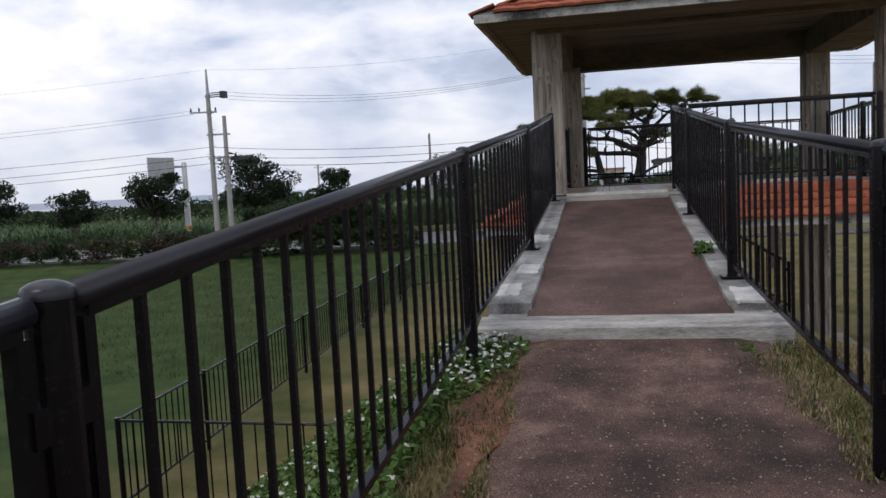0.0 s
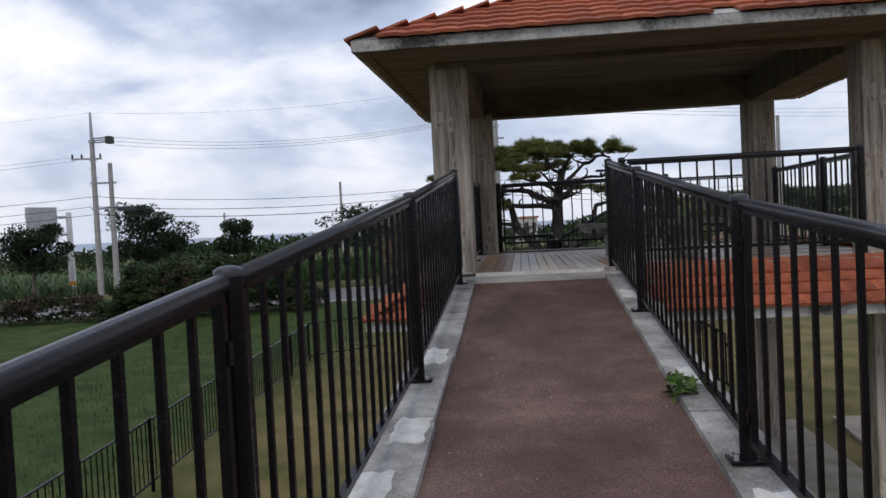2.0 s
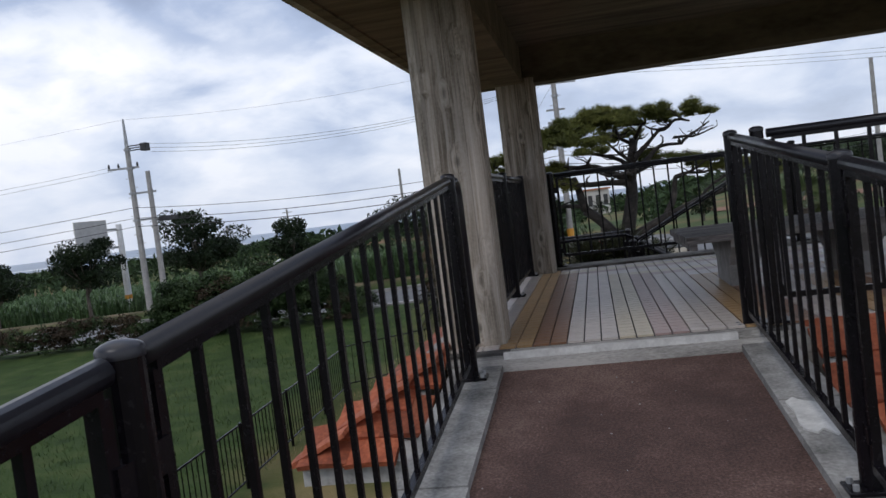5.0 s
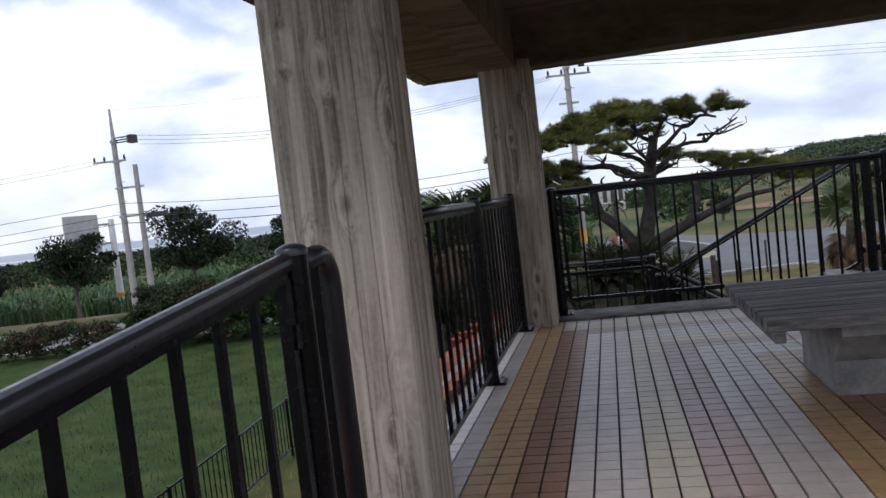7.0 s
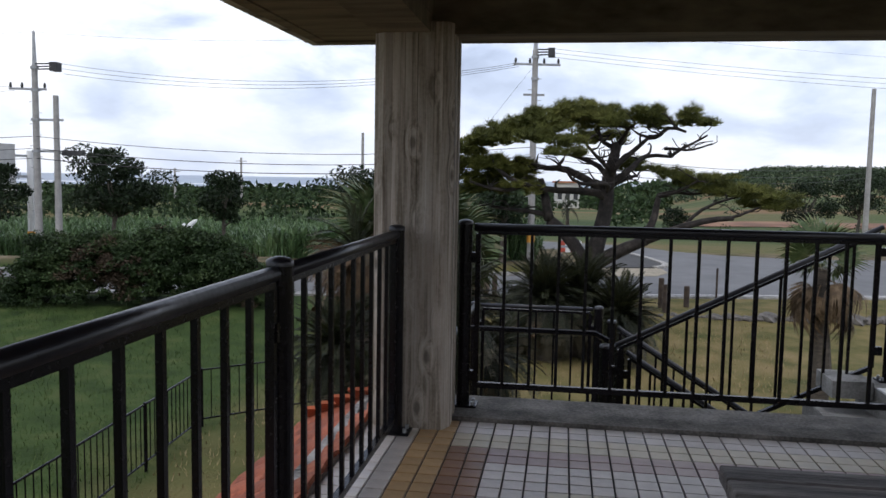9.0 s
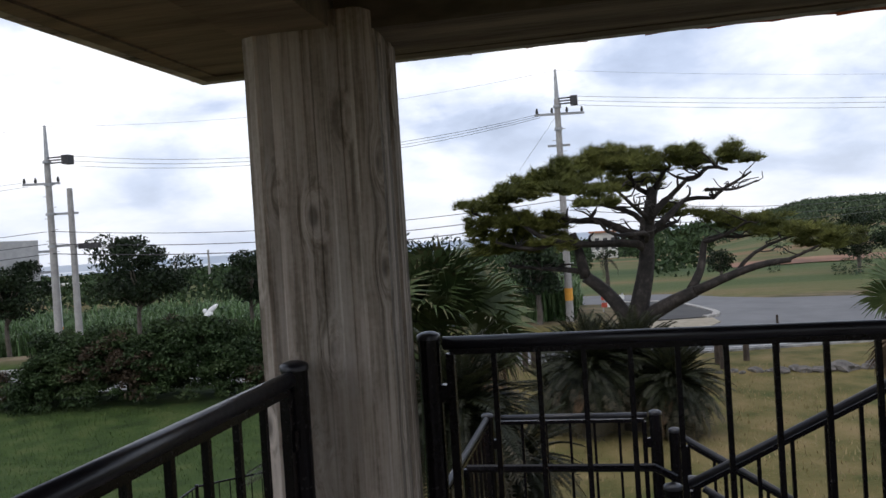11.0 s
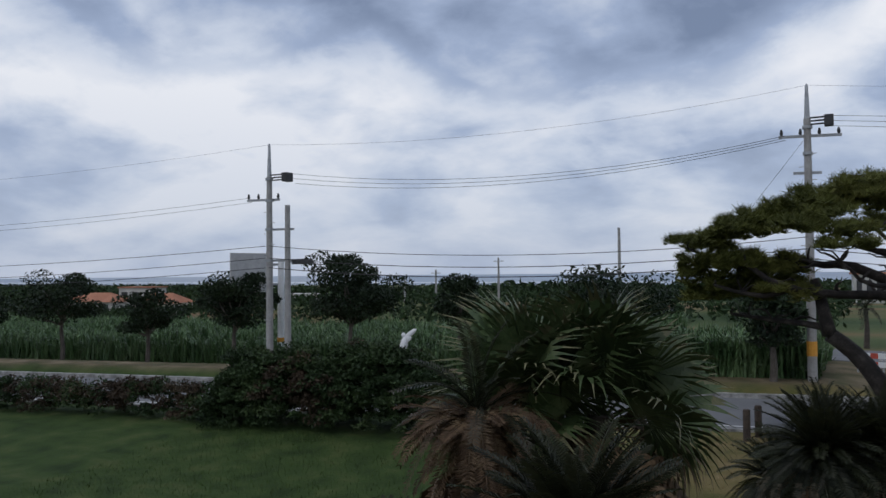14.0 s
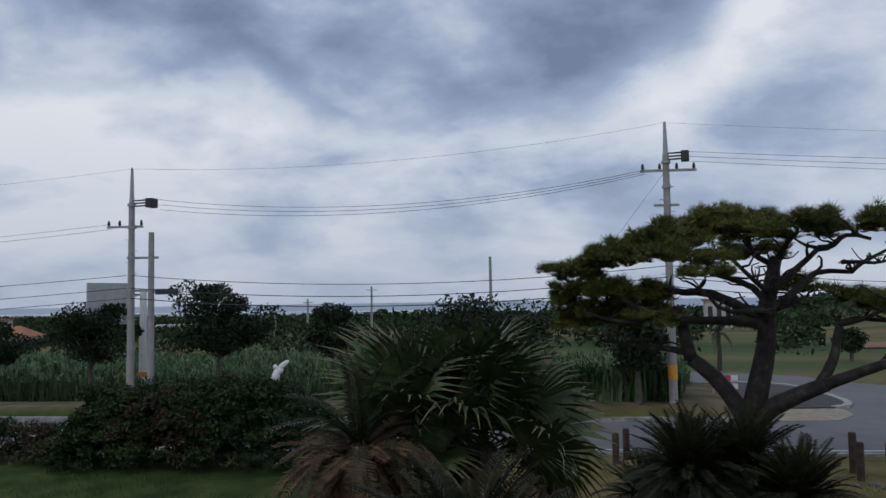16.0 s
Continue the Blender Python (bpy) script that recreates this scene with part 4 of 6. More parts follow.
M_PINE = leaf_mat("pine_needles", (0.040, 0.046, 0.010), (0.082, 0.092, 0.019), (0.150, 0.150, 0.038), 0.7)
M_PINEBARK = material("dark_pine_bark", [(0.008, 0.006, 0.0055), (0.021, 0.017, 0.0145), (0.060, 0.050, 0.044)], 4, 0.95, 0, 1.0, 22)
M_LEAF = leaf_mat("dark_broad_leaves", (0.007, 0.014, 0.006), (0.014, 0.026, 0.010), (0.030, 0.046, 0.018))
M_BARK = material("grey_brown_bark", [(0.06, 0.05, 0.04), (0.14, 0.12, 0.10)], 4, 0.95, 0, 0.5, 25)
M_HEDGE = leaf_mat("hedge_leaves", (0.012, 0.024, 0.008), (0.028, 0.050, 0.016), (0.060, 0.085, 0.030))
M_HEDGE_DRY = leaf_mat("browned_hedge_leaves", (0.028, 0.019, 0.011), (0.050, 0.034, 0.021), (0.076, 0.060, 0.034))
M_CANE = leaf_mat("sugar_cane_blades", (0.040, 0.078, 0.029), (0.078, 0.134, 0.052), (0.155, 0.215, 0.105), 0.42)
M_PALM = material("palm_leaf_green", [(0.026, 0.044, 0.016), (0.056, 0.084, 0.031), (0.112, 0.134, 0.058)], 2.0, 0.42, 0, 0.0, 30, vary=0.35, spec=0.28)
M_PALMDEAD = material("withered_palm_leaf", [(0.045, 0.028, 0.015), (0.105, 0.066, 0.034), (0.20, 0.140, 0.080)], 3.0, 0.8, 0, 0.0, 30, vary=0.35)
M_CYC = material("cycad_leaf", [(0.007, 0.010, 0.005), (0.015, 0.019, 0.008), (0.038, 0.040, 0.018)], 2.0, 0.45, 0, 0.0, 30, vary=0.4, spec=0.22)
M_CYCDRY = material("dry_cycad_leaf", [(0.038, 0.021, 0.010), (0.090, 0.052, 0.025), (0.19, 0.130, 0.070)], 3.0, 0.8, 0, 0.0, 30, vary=0.3)
M_PALMTIP = material("yellowed_palm_tip", [(0.060, 0.062, 0.024), (0.16, 0.15, 0.070)], 3.0, 0.7, vary=0.3)
M_CYCTIP = material("browned_cycad_tip", [(0.030, 0.027, 0.014), (0.090, 0.074, 0.042)], 3.0, 0.7, vary=0.3)
# air haze over the far hill is mixed into this paler leaf green
M_HILL = leaf_mat("hazy_hill_trees", (0.030, 0.048, 0.030), (0.052, 0.075, 0.042), (0.085, 0.110, 0.055), 0.85)
M_PALMTRUNK = material("fibrous_palm_trunk", [(0.035, 0.028, 0.022), (0.10, 0.082, 0.065)], 5, 0.95, 0, 0.8, 25, stretch=(1, 1, 4))
M_WOODS = leaf_mat("distant_woods", (0.012, 0.024, 0.010), (0.024, 0.044, 0.016), (0.048, 0.072, 0.026), 0.8)
M_CLOVER = leaf_mat("clover_and_weeds", (0.035, 0.075, 0.014), (0.065, 0.120, 0.026), (0.110, 0.160, 0.045))
M_GRASS = leaf_mat("grass_blades", (0.030, 0.054, 0.011), (0.052, 0.084, 0.019), (0.090, 0.112, 0.034))
M_STRAW = leaf_mat("dry_grass_blades", (0.16, 0.115, 0.055), (0.25, 0.19, 0.095), (0.36, 0.28, 0.15))
M_PETAL = material("white_petals", [(0.65, 0.65, 0.62), (0.78, 0.78, 0.74)], 5, 0.8)


def rand_dir(rng):
    z = rng.uniform(-1, 1)
    a = rng.uniform(0, 2 * math.pi)
    r = math.sqrt(1 - z * z)
    return Vector((r * math.cos(a), r * math.sin(a), z))


def leaf_quad(sh, c, size, rng, flat=0.0):
    """One pointed leaf, slightly folded."""
    n = rand_dir(rng)
    n.z += flat
    n.normalize()
    t = n.orthogonal().normalized()
    t.rotate(Matrix.Rotation(rng.uniform(0, 6.28), 3, n))
    b = n.cross(t)
    w = size * 0.42
    k = len(sh.v)
    sh.v += [tuple(c - t * size), tuple(c + b * w + n * w * 0.3), tuple(c + t * size), tuple(c - b * w + n * w * 0.3)]
    sh.f += [(k, k + 1, k + 2), (k, k + 2, k + 3)]


def fan_leaf(seed, dead=False):
    """Palm fan: stalk along +x, then pleated segments that droop at their tips."""
    rng = random.Random(seed)
    sh = Shape()
    stalk = 0.75
    sh.tube([(0, 0, 0), (stalk * 0.5, 0, 0.06), (stalk, 0, 0.05)], [0.018, 0.013, 0.010], 5)
    hub = len(sh.v)
    sh.v.append((stalk - 0.02, 0, 0.05))
    n = 40
    for i in range(n):
        a = radians(-125 + 250 * i / (n - 1)) + rng.uniform(-0.03, 0.03)
        length = (0.92 - 0.28 * (abs(a) / 2.2) ** 2) * rng.uniform(0.9, 1.08)
        if dead:
            length *= rng.uniform(0.6, 1.0)
            a *= 0.45
        d = Vector((math.cos(a), math.sin(a), 0.0))
        s = Vector((-d.y, d.x, 0))
        droop = rng.uniform(0.10, 0.34) if not dead else rng.uniform(0.35, 0.7)
        k = len(sh.v)
        base = Vector((stalk, 0, 0.05))
        for f, w in ((0.3, 0.0165), (0.74, 0.0385), (0.93, 0.014), (1.14, 0.0015)):
            p = base + d * length * f + Vector((0, 0, 0.10 * math.sin(f * 2.2) - droop * f ** 3))
            sh.v += [tuple(p + s * w + Vector((0, 0, w * 0.4))), tuple(p - s * w)]
        sh.f.append((hub, k + 1, k))
        for j in range(3):
            q = k + 2 * j
            sh.f.append((q, q + 1, q + 3, q + 2))
    return sh


def cycad_frond(seed, length=1.0, curl=0.5):
    """Narrow pinnate frond along +x, arching, its short stiff leaflets raised in a V."""
    rng = random.Random(seed)
    sh = Shape()
    n = 36
    pts = []
    side = rng.uniform(-0.05, 0.05)
    for i in range(n + 1):
        f = i / n
        pts.append(Vector((length * (f - 0.22 * curl * f * f), side * f * f, length * (0.26 * f - curl * 0.72 * f ** 1.9))))
    for i, p in enumerate(pts):
        w = 0.010 * (1 - 0.8 * i / n)
        sh.v += [(p.x, p.y - w, p.z), (p.x, p.y + w, p.z), (p.x, p.y, p.z - 1.4 * w)]
    for i in range(n):
        a, b = 3 * i, 3 * i + 3
        sh.f += [(a, b, b + 1, a + 1), (a + 1, b + 1, b + 2, a + 2), (a + 2, b + 2, b, a)]
    for i in range(3, n):
        f = i / n
        t = (pts[i + 1] - pts[i]).normalized()
        for sgn in (0, 1):
            ll = 0.135 * length * math.sin(math.pi * min(1, 0.16 + f * 0.78)) ** 0.5 * rng.uniform(0.8, 1.15)
            d = (Vector((0, 2 * sgn - 1, 0)) * 0.86 + t * 0.48 + Vector((0, 0, 0.24 + rng.uniform(-0.12, 0.12)))).normalized()
            p = pts[i]
            k = len(sh.v)
            sh.v += [tuple(p + d * ll * 0.5 + t * 0.015), tuple(p + d * ll - Vector((0, 0, 0.022))), tuple(p + d * ll * 0.4 - t * 0.010)]
            sh.f.append((3 * i + sgn, k, k + 1, k + 2))
    return sh


def tipped(me, tip, start):
    """Give the outer part of a leaf, from start along its length, the tip's material."""
    me.materials.append(tip)
    rng = random.Random(5)
    for p in me.polygons:
        c = p.center
        if math.hypot(c.x, c.y, c.z) > start * rng.uniform(0.95, 1.2):
            p.material_index = 1
    return me


FAN = [tipped(to_mesh("leaf", fan_leaf(i), M_PALM), M_PALMTIP, 1.52) for i in range(3)]
FAN_DEAD = [to_mesh("dead_leaf", fan_leaf(10 + i, True), M_PALMDEAD) for i in range(2)]
FROND = [tipped(to_mesh("frond", cycad_frond(i, 1.0, c), M_CYC), M_CYCTIP, s) for i, (c, s) in enumerate(((0.45, 0.96), (0.75, 0.86), (1.05, 0.74), (1.3, 0.66)))]
FROND_DRY = [to_mesh("dry_frond", cycad_frond(7 + i, 1.0, 0.45 + 0.4 * i), M_CYCDRY) for i in range(3)]


def place(name, mesh, parent, loc, yaw, pitch, size, roll=0.0):
    ob = new(name, mesh)
    ob.parent = parent
    ob.matrix_basis = Matrix.Translation(loc) @ Matrix.Rotation(yaw, 4, "Z") @ Matrix.Rotation(-pitch, 4, "Y") @ Matrix.Rotation(roll, 4, "X") @ Matrix.Scale(size, 4)
    return ob


def fan_palm(x, y, crown_z, size, leaves, dead, seed, label):
    rng = random.Random(seed)
    g = land(x, y)
    palm = thing("palm_tree", label, "palm tree", (x, y, g))
    h = crown_z - g
    pts = [(0.05 * math.sin(i), 0.05 * math.cos(i * 1.3), h * i / 6) for i in range(7)]
    part("trunk", Shape().tube([(0, 0, -0.2)] + pts, [0.24] + [0.19 - 0.01 * i for i in range(7)], 10), M_PALMTRUNK, palm)
    for i in range(leaves):
        pitch = radians(80 - 78 * (i / leaves) ** 0.9 + rng.uniform(-10, 10))
        place("leaf", FAN[i % 3], palm, (0, 0, h + 0.12 - 0.25 * i / leaves), i * 2.3999 + rng.uniform(-0.2, 0.2), pitch, size * rng.uniform(0.85, 1.1), rng.uniform(-1.0, 1.0))
    for i in range(dead):
        place("dead_leaf", FAN_DEAD[i % 2], palm, (0, 0, h - 0.15 - 0.4 * rng.random()), i * 2.3999 + rng.uniform(-0.3, 0.3), radians(rng.uniform(-55, 0)), size * rng.uniform(0.8, 1.15), rng.uniform(-0.8, 0.8))
    return palm


def cycad(x, y, crown_z, size, fronds, seed, label, dry=8, low=-38, top=76, dry_range=(-62, -28)):
    rng = random.Random(seed)
    g = land(x, y)
    plant = thing("cycad", label, "cycad", (x, y, g), group="cycads on the lawn")
    h = max(0.3, crown_z - g)
    part("trunk", Shape().tube([(0, 0, -0.2), (0.02, 0, h * 0.5), (0, 0.02, h)], [0.26, 0.22, 0.17], 9), M_PALMTRUNK, plant)
    for i in range(fronds):
        f = i / fronds
        hi, lo = math.sin(radians(top)), math.sin(radians(low))
        pitch = math.asin(hi + (lo - hi) * f) + radians(rng.uniform(-7, 7))
        place("frond", FROND[min(3, int(f * 4.4))], plant, (0, 0, h - 0.14 * f), i * 2.3999 + rng.uniform(-0.2, 0.2), pitch, size * rng.uniform(0.82, 1.12), rng.uniform(-0.35, 0.35))
    for i in range(dry):
        place("dry_frond", FROND_DRY[i % 3], plant, (0, 0, h - 0.15 * rng.random()), i * 2.3999 + 0.7, radians(rng.uniform(*dry_range)), size * rng.uniform(0.75, 1.05), rng.uniform(-0.5, 0.5))
    return plant


fan_palm(-1.95, 12.8, 0.12, 0.74, 22, 20, 3, "bushy fan palm with large green pleated leaves")
fan_palm(-2.75, 12.6, 0.05, 0.74, 20, 24, 4, "bushy fan palm with a thick withered brown skirt")
cycad(-1.30, 10.0, -0.30, 1.0, 230, 11, "tall cycad with a dense dome of dark arching fronds", 24, -42, 70)
cycad(-2.55, 9.7, -0.72, 0.92, 110, 12, "dark green cycad growing at the fan palm's foot", 4, -38, 60)
cycad(-0.80, 11.0, -1.05, 0.85, 100, 13, "dark green cycad growing at the fan palm's foot", 12, -38, 55)
cycad(-2.80, 11.6, 0.28, 1.0, 14, 14, "cycad with many dry brown fronds under the fan palm", 96, 25, 80, (-58, 24))
cycad(-0.20, 19.6, -1.55, 1.35, 290, 15, "broad dark cycad clump on the dry lawn", 34, -45, 82)
cycad(1.55, 19.5, -1.90, 1.25, 260, 16, "broad dark cycad clump on the dry lawn", 14, -45, 82)
cycad(-1.05, 20.3, -2.20, 1.15, 110, 17, "low dark cycad behind the broad clump", 6, -40, 75)
cycad(0.70, 20.1, -1.50, 1.30, 200, 18, "low dark cycad behind the broad clump", 10, -44, 82)
fan_palm(5.0, 16.0, -0.2, 0.55, 9, 16, 8, "slim fan palm with a drooping withered skirt")


def feather_palm(x, y, h, seed):
    rng = random.Random(seed)
    palm = thing("palm_tree", "small dark feather palm beside the side lane", "palm tree", (x, y, land(x, y)))
    part("trunk", Shape().tube([(0, 0, -0.2), (0.05, 0, h * 0.5), (0, 0.05, h)], [0.16, 0.12, 0.10], 8), M_PALMTRUNK, palm)
    for i in range(16):
        place("frond", FROND[1 + i % 3], palm, (0, 0, h), i * 2.3999, radians(rng.uniform(-30, 70)), rng.uniform(1.2, 1.6), rng.uniform(-0.4, 0.4))


feather_palm(0.4, 52.5, 2.1, 31)


# ---- trees ----
def limb(sh, a, b, r0, r1, rng, bend=0.18, n=7, seg=7):
    a, b = Vector(a), Vector(b)
    d = b - a
    off = [Vector((rng.uniform(-1, 1), rng.uniform(-1, 1), rng.uniform(-1, 1))) * d.length * bend * 0.5 for _ in range(2)]
    pts = []
    for i in range(n):
        f = i / (n - 1)
        w = math.sin(math.pi * f)
        pts.append(a + d * f + off[0] * w + off[1] * math.sin(2 * math.pi * f) * 0.5)
    sh.tube(pts, [r0 + (r1 - r0) * i / (n - 1) for i in range(n)], seg)
    return pts


def needle_tuft(sh, c, size, rng):
    """A brush of needles pointing up and outwards."""
    for _ in range(14):
        d = rand_dir(rng)
        d.z = abs(d.z) * 0.8 + 0.15
        d.normalize()
        s = d.orthogonal().normalized() * size * 0.045
        k = len(sh.v)
        sh.v += [tuple(c - s), tuple(c + s), tuple(c + d * size)]
        sh.f.append((k, k + 1, k + 2))


def build_pine():
    rng = random.Random(21)
    bx, by = 0.75, 24.4
    g = land(bx, by)
    tree = thing("pine_tree", "flat-topped spreading pine with twisted dark bare limbs", "tree", (bx, by, g))
    wood, green = Shape(), Shape()
    P = lambda x, z, dy=0.0: Vector((x - bx, dy, z - g))
    base = P(0.85, g - 0.2)
    t1 = limb(wood, base, P(1.05, -1.1), 0.38, 0.29, rng, 0.05)
    t2 = limb(wood, P(1.02, -1.2), P(1.42, 1.2, 0.1), 0.28, 0.19, rng, 0.10)
    t3 = limb(wood, P(1.42, 1.15, 0.1), P(1.62, 2.45, 0.2), 0.22, 0.12, rng, 0.2)
    l1 = limb(wood, P(0.92, -1.35), P(-0.25, 0.15, -0.2), 0.22, 0.17, rng, 0.12)
    limb(wood, P(-0.25, 0.15, -0.2), P(-0.55, 1.35, 0.1), 0.16, 0.10, rng, 0.2)
    r1 = limb(wood, P(1.15, -1.1), P(2.55, -0.35, -0.4), 0.24, 0.16, rng, 0.1)
    r2 = limb(wood, P(2.55, -0.35, -0.4), P(4.9, 0.35, -0.6), 0.14, 0.07, rng, 0.12)
    r3 = limb(wood, P(2.4, -0.4, -0.3), P(2.95, 0.95, 0.3), 0.13, 0.08, rng, 0.2)
    ends = []
    stems = [
        ((1.40, 1.0, 0.1), (-1.0, 1.9, 0.5), 0.13), ((1.35, 0.85, 0.1), (-1.9, 1.75, -0.8), 0.13), ((1.45, 1.3, 0.1), (0.1, 2.2, 1.0), 0.10),
        ((1.5, 1.4, 0.1), (2.5, 2.6, -0.5), 0.12), ((2.5, 2.6, -0.5), (3.5, 2.75, -0.7), 0.08), ((1.55, 1.3, 0.1), (3.3, 2.1, 0.8), 0.11),
        ((3.3, 2.1, 0.8), (4.35, 2.75, 0.9), 0.06), ((3.0, 2.3, 0.0), (4.3, 2.45, -0.2), 0.05), ((1.6, 2.3, 0.2), (1.1, 3.05, 0.6), 0.08), ((1.6, 2.3, 0.2), (2.1, 3.0, -0.6), 0.08),
        ((-0.5, 1.2, 0.0), (-2.6, 1.25, -0.6), 0.09), ((-0.3, 0.3, -0.2), (-2.4, 0.55, 0.5), 0.09), ((-0.9, 1.8, 0.4), (-3.3, 2.1, 0.3), 0.07),
        ((2.95, 0.95, 0.3), (4.6, 1.15, 0.5), 0.07), ((2.9, 0.9, 0.3), (3.9, 1.4, -0.6), 0.06), ((3.6, 0.1, -0.5), (5.3, 1.0, -0.2), 0.06), ((4.6, 0.3, -0.6), (5.9, 0.75, -0.5), 0.05),
        ((1.5, 1.6, 0.1), (0.6, 2.5, -1.3), 0.08), ((1.5, 1.6, 0.1), (1.6, 2.4, 1.8), 0.08), ((1.45, 1.2, 0.1), (2.4, 1.5, 1.6), 0.08), ((1.4, 1.0, 0.1), (0.2, 1.6, -1.8), 0.08)]
    for a, b, r in stems:
        pts = limb(wood, P(*a), P(*b), r, r * 0.45, rng, 0.30)
        for k in range(6):
            s = pts[rng.randrange(2, 7)]
            e = s + Vector((rng.uniform(-0.7, 0.7), rng.uniform(-0.6, 0.6), rng.uniform(0.05, 0.4)))
            limb(wood, s, e, r * 0.4, 0.012, rng, 0.4, 5, 5)
    part("trunk", wood, M_PINEBARK, tree, "twisted dark trunk and limbs", smooth=True)

    def pad(cx, cz, dy, rx, ry, rz, n):
        c = P(cx, cz, dy)
        for _ in range(max(4, round(n / 6))):
            a, d = rng.uniform(0, 6.283), math.sqrt(rng.random())
            k = c + Vector((rx * d * math.cos(a), ry * d * math.sin(a), rz * rng.uniform(-0.5, 1.5)))
            r = rng.uniform(0.18, 0.32)
            for _ in range(17):
                q = rand_dir(rng) * rng.uniform(0.3, 1.0)
                needle_tuft(green, k + Vector((q.x * r, q.y * r, abs(q.z) * r * 0.75 - 0.05)), rng.uniform(0.15, 0.25), rng)

    pads = [(-3.1, 2.15, 0.2, 0.75, 0.9, 0.16, 150), (-2.2, 2.45, -0.3, 0.9, 1.1, 0.22, 240), (-1.2, 2.75, 0.2, 0.95, 1.2, 0.26, 290), (-0.2, 3.0, 0.3, 0.95, 1.3, 0.28, 310),
            (0.75, 3.15, 0.3, 0.9, 1.2, 0.28, 290), (1.4, 2.95, -0.2, 0.6, 0.9, 0.22, 150), (2.45, 3.05, -0.3, 0.55, 0.7, 0.24, 150), (3.45, 3.05, -0.5, 0.42, 0.5, 0.18, 90), (2.9, 2.9, 0.5, 0.4, 0.5, 0.15, 60),
            (4.3, 3.0, 0.6, 0.26, 0.3, 0.10, 36), (-2.4, 1.55, -0.2, 1.0, 0.9, 0.28, 330), (-1.5, 1.40, 0.6, 0.8, 0.9, 0.32, 250), (-2.5, 1.0, 0.3, 0.9, 0.8, 0.26, 220), (-1.2, 0.85, -0.3, 0.6, 0.6, 0.2, 90),
            (3.3, 1.5, 0.0, 0.55, 0.6, 0.14, 80), (4.2, 1.25, 0.3, 0.8, 0.7, 0.16, 150), (5.1, 1.0, -0.2, 0.85, 0.7, 0.18, 190), (5.9, 0.7, -0.4, 0.75, 0.6, 0.18, 150), (2.3, 1.75, 1.4, 0.5, 0.6, 0.15, 70),
            (-0.4, 2.4, -1.5, 0.8, 0.6, 0.2, 140), (1.2, 2.6, 1.8, 0.8, 0.6, 0.2, 140), (0.2, 2.1, -1.9, 0.6, 0.5, 0.2, 90)]
    for p in pads:
        pad(*p)
    part("crown", green, M_PINE, tree, "dark green needle pads")


build_pine()


def broad_tree(x, y, top, rx, rz, leaves, seed, label, stem=0.14, low=0.50):
    rng = random.Random(seed)
    g = land(x, y)
    tree = thing("tree", label, "tree", (x, y, g), group="roadside trees")
    h = top - g
    wood, crown = Shape(), Shape()
    limb(wood, (0, 0, -0.2), (0.05, 0, h * 0.55), stem, stem * 0.6, rng, 0.06)
    clumps = []
    for i in range(30):
        a, f = i * 2.3999, rng.random()
        rr = rx * math.sqrt(rng.random()) * (0.55 + 0.75 * f if f < 0.5 else 1.25 - 0.65 * f)
        c = Vector((rr * math.cos(a), rr * math.sin(a), h * low + f * (h - h * low) * 0.95))
        clumps.append((c, rng.uniform(0.7, 1.25)))
        if i % 2 == 0:
            limb(wood, (0.03, 0, h * (low - 0.12 + 0.15 * f)), c, stem * 0.4, 0.012, rng, 0.2, 5, 5)
    for _ in range(int(leaves * 1.5)):
        c, k = rng.choice(clumps)
        d = rand_dir(rng) * rng.uniform(0.1, 1.0) ** 0.4
        p = c + Vector((d.x * rx * 0.33, d.y * rx * 0.33, d.z * rz * 0.24)) * k
        leaf_quad(crown, p, rng.uniform(0.08, 0.14), rng)
    part("trunk", wood, M_BARK, tree)
    part("crown", crown, M_LEAF, tree)


for x, y, top, rx, rz, nl, sd, lb in (
        (-24.4, 41.0, 2.37, 2.45, 2.38, 5760, 31, "round-crowned dark roadside tree"),
        (-31.3, 39.4, 1.46, 2.10, 2.10, 4160, 32, "dark roadside tree with an uneven crown"),
        (-37.0, 38.2, 0.69, 1.75, 1.68, 2720, 33, "small thin-crowned roadside tree"),
        (-42.9, 36.9, 1.60, 2.38, 2.10, 3840, 34, "dark roadside tree with an uneven crown"),
        (-49.8, 35.6, 1.18, 2.24, 1.96, 3200, 35, "dark roadside tree with an uneven crown"),
        (-19.8, 44.9, 1.23, 1.20, 1.80, 2400, 36, "slender dark roadside tree"),
        (-2.4, 34.0, 0.75, 1.0, 1.2, 1600, 37, "small dark tree beside a utility pole"),
        (-8.2, 36.0, 1.75, 2.4, 1.6, 2400, 38, "bushy green tree behind the fan palm")):
    near = 0.925 if x < -15 else 1.0
    broad_tree(0.4 + (x - 0.4) * near, 4.8 + (y - 4.8) * near, 1.6 + (top - 1.6) * near, rx * near * 1.22, rz * near, nl, sd, lb)


for x, y, top, rx, rz, nl, sd in ((17.3, 61.0, 1.55, 2.2, 1.8, 2600, 51), (22.6, 66.0, 2.3, 2.8, 2.2, 3200, 52), (27.5, 68.0, 1.9, 2.5, 2.0, 2600, 53), (8.2, 60.5, -0.6, 1.1, 1.0, 900, 54)):
    broad_tree(x, y, top, rx, rz, nl, sd, "bushy olive-green tree beyond the junction", 0.14, 0.36)


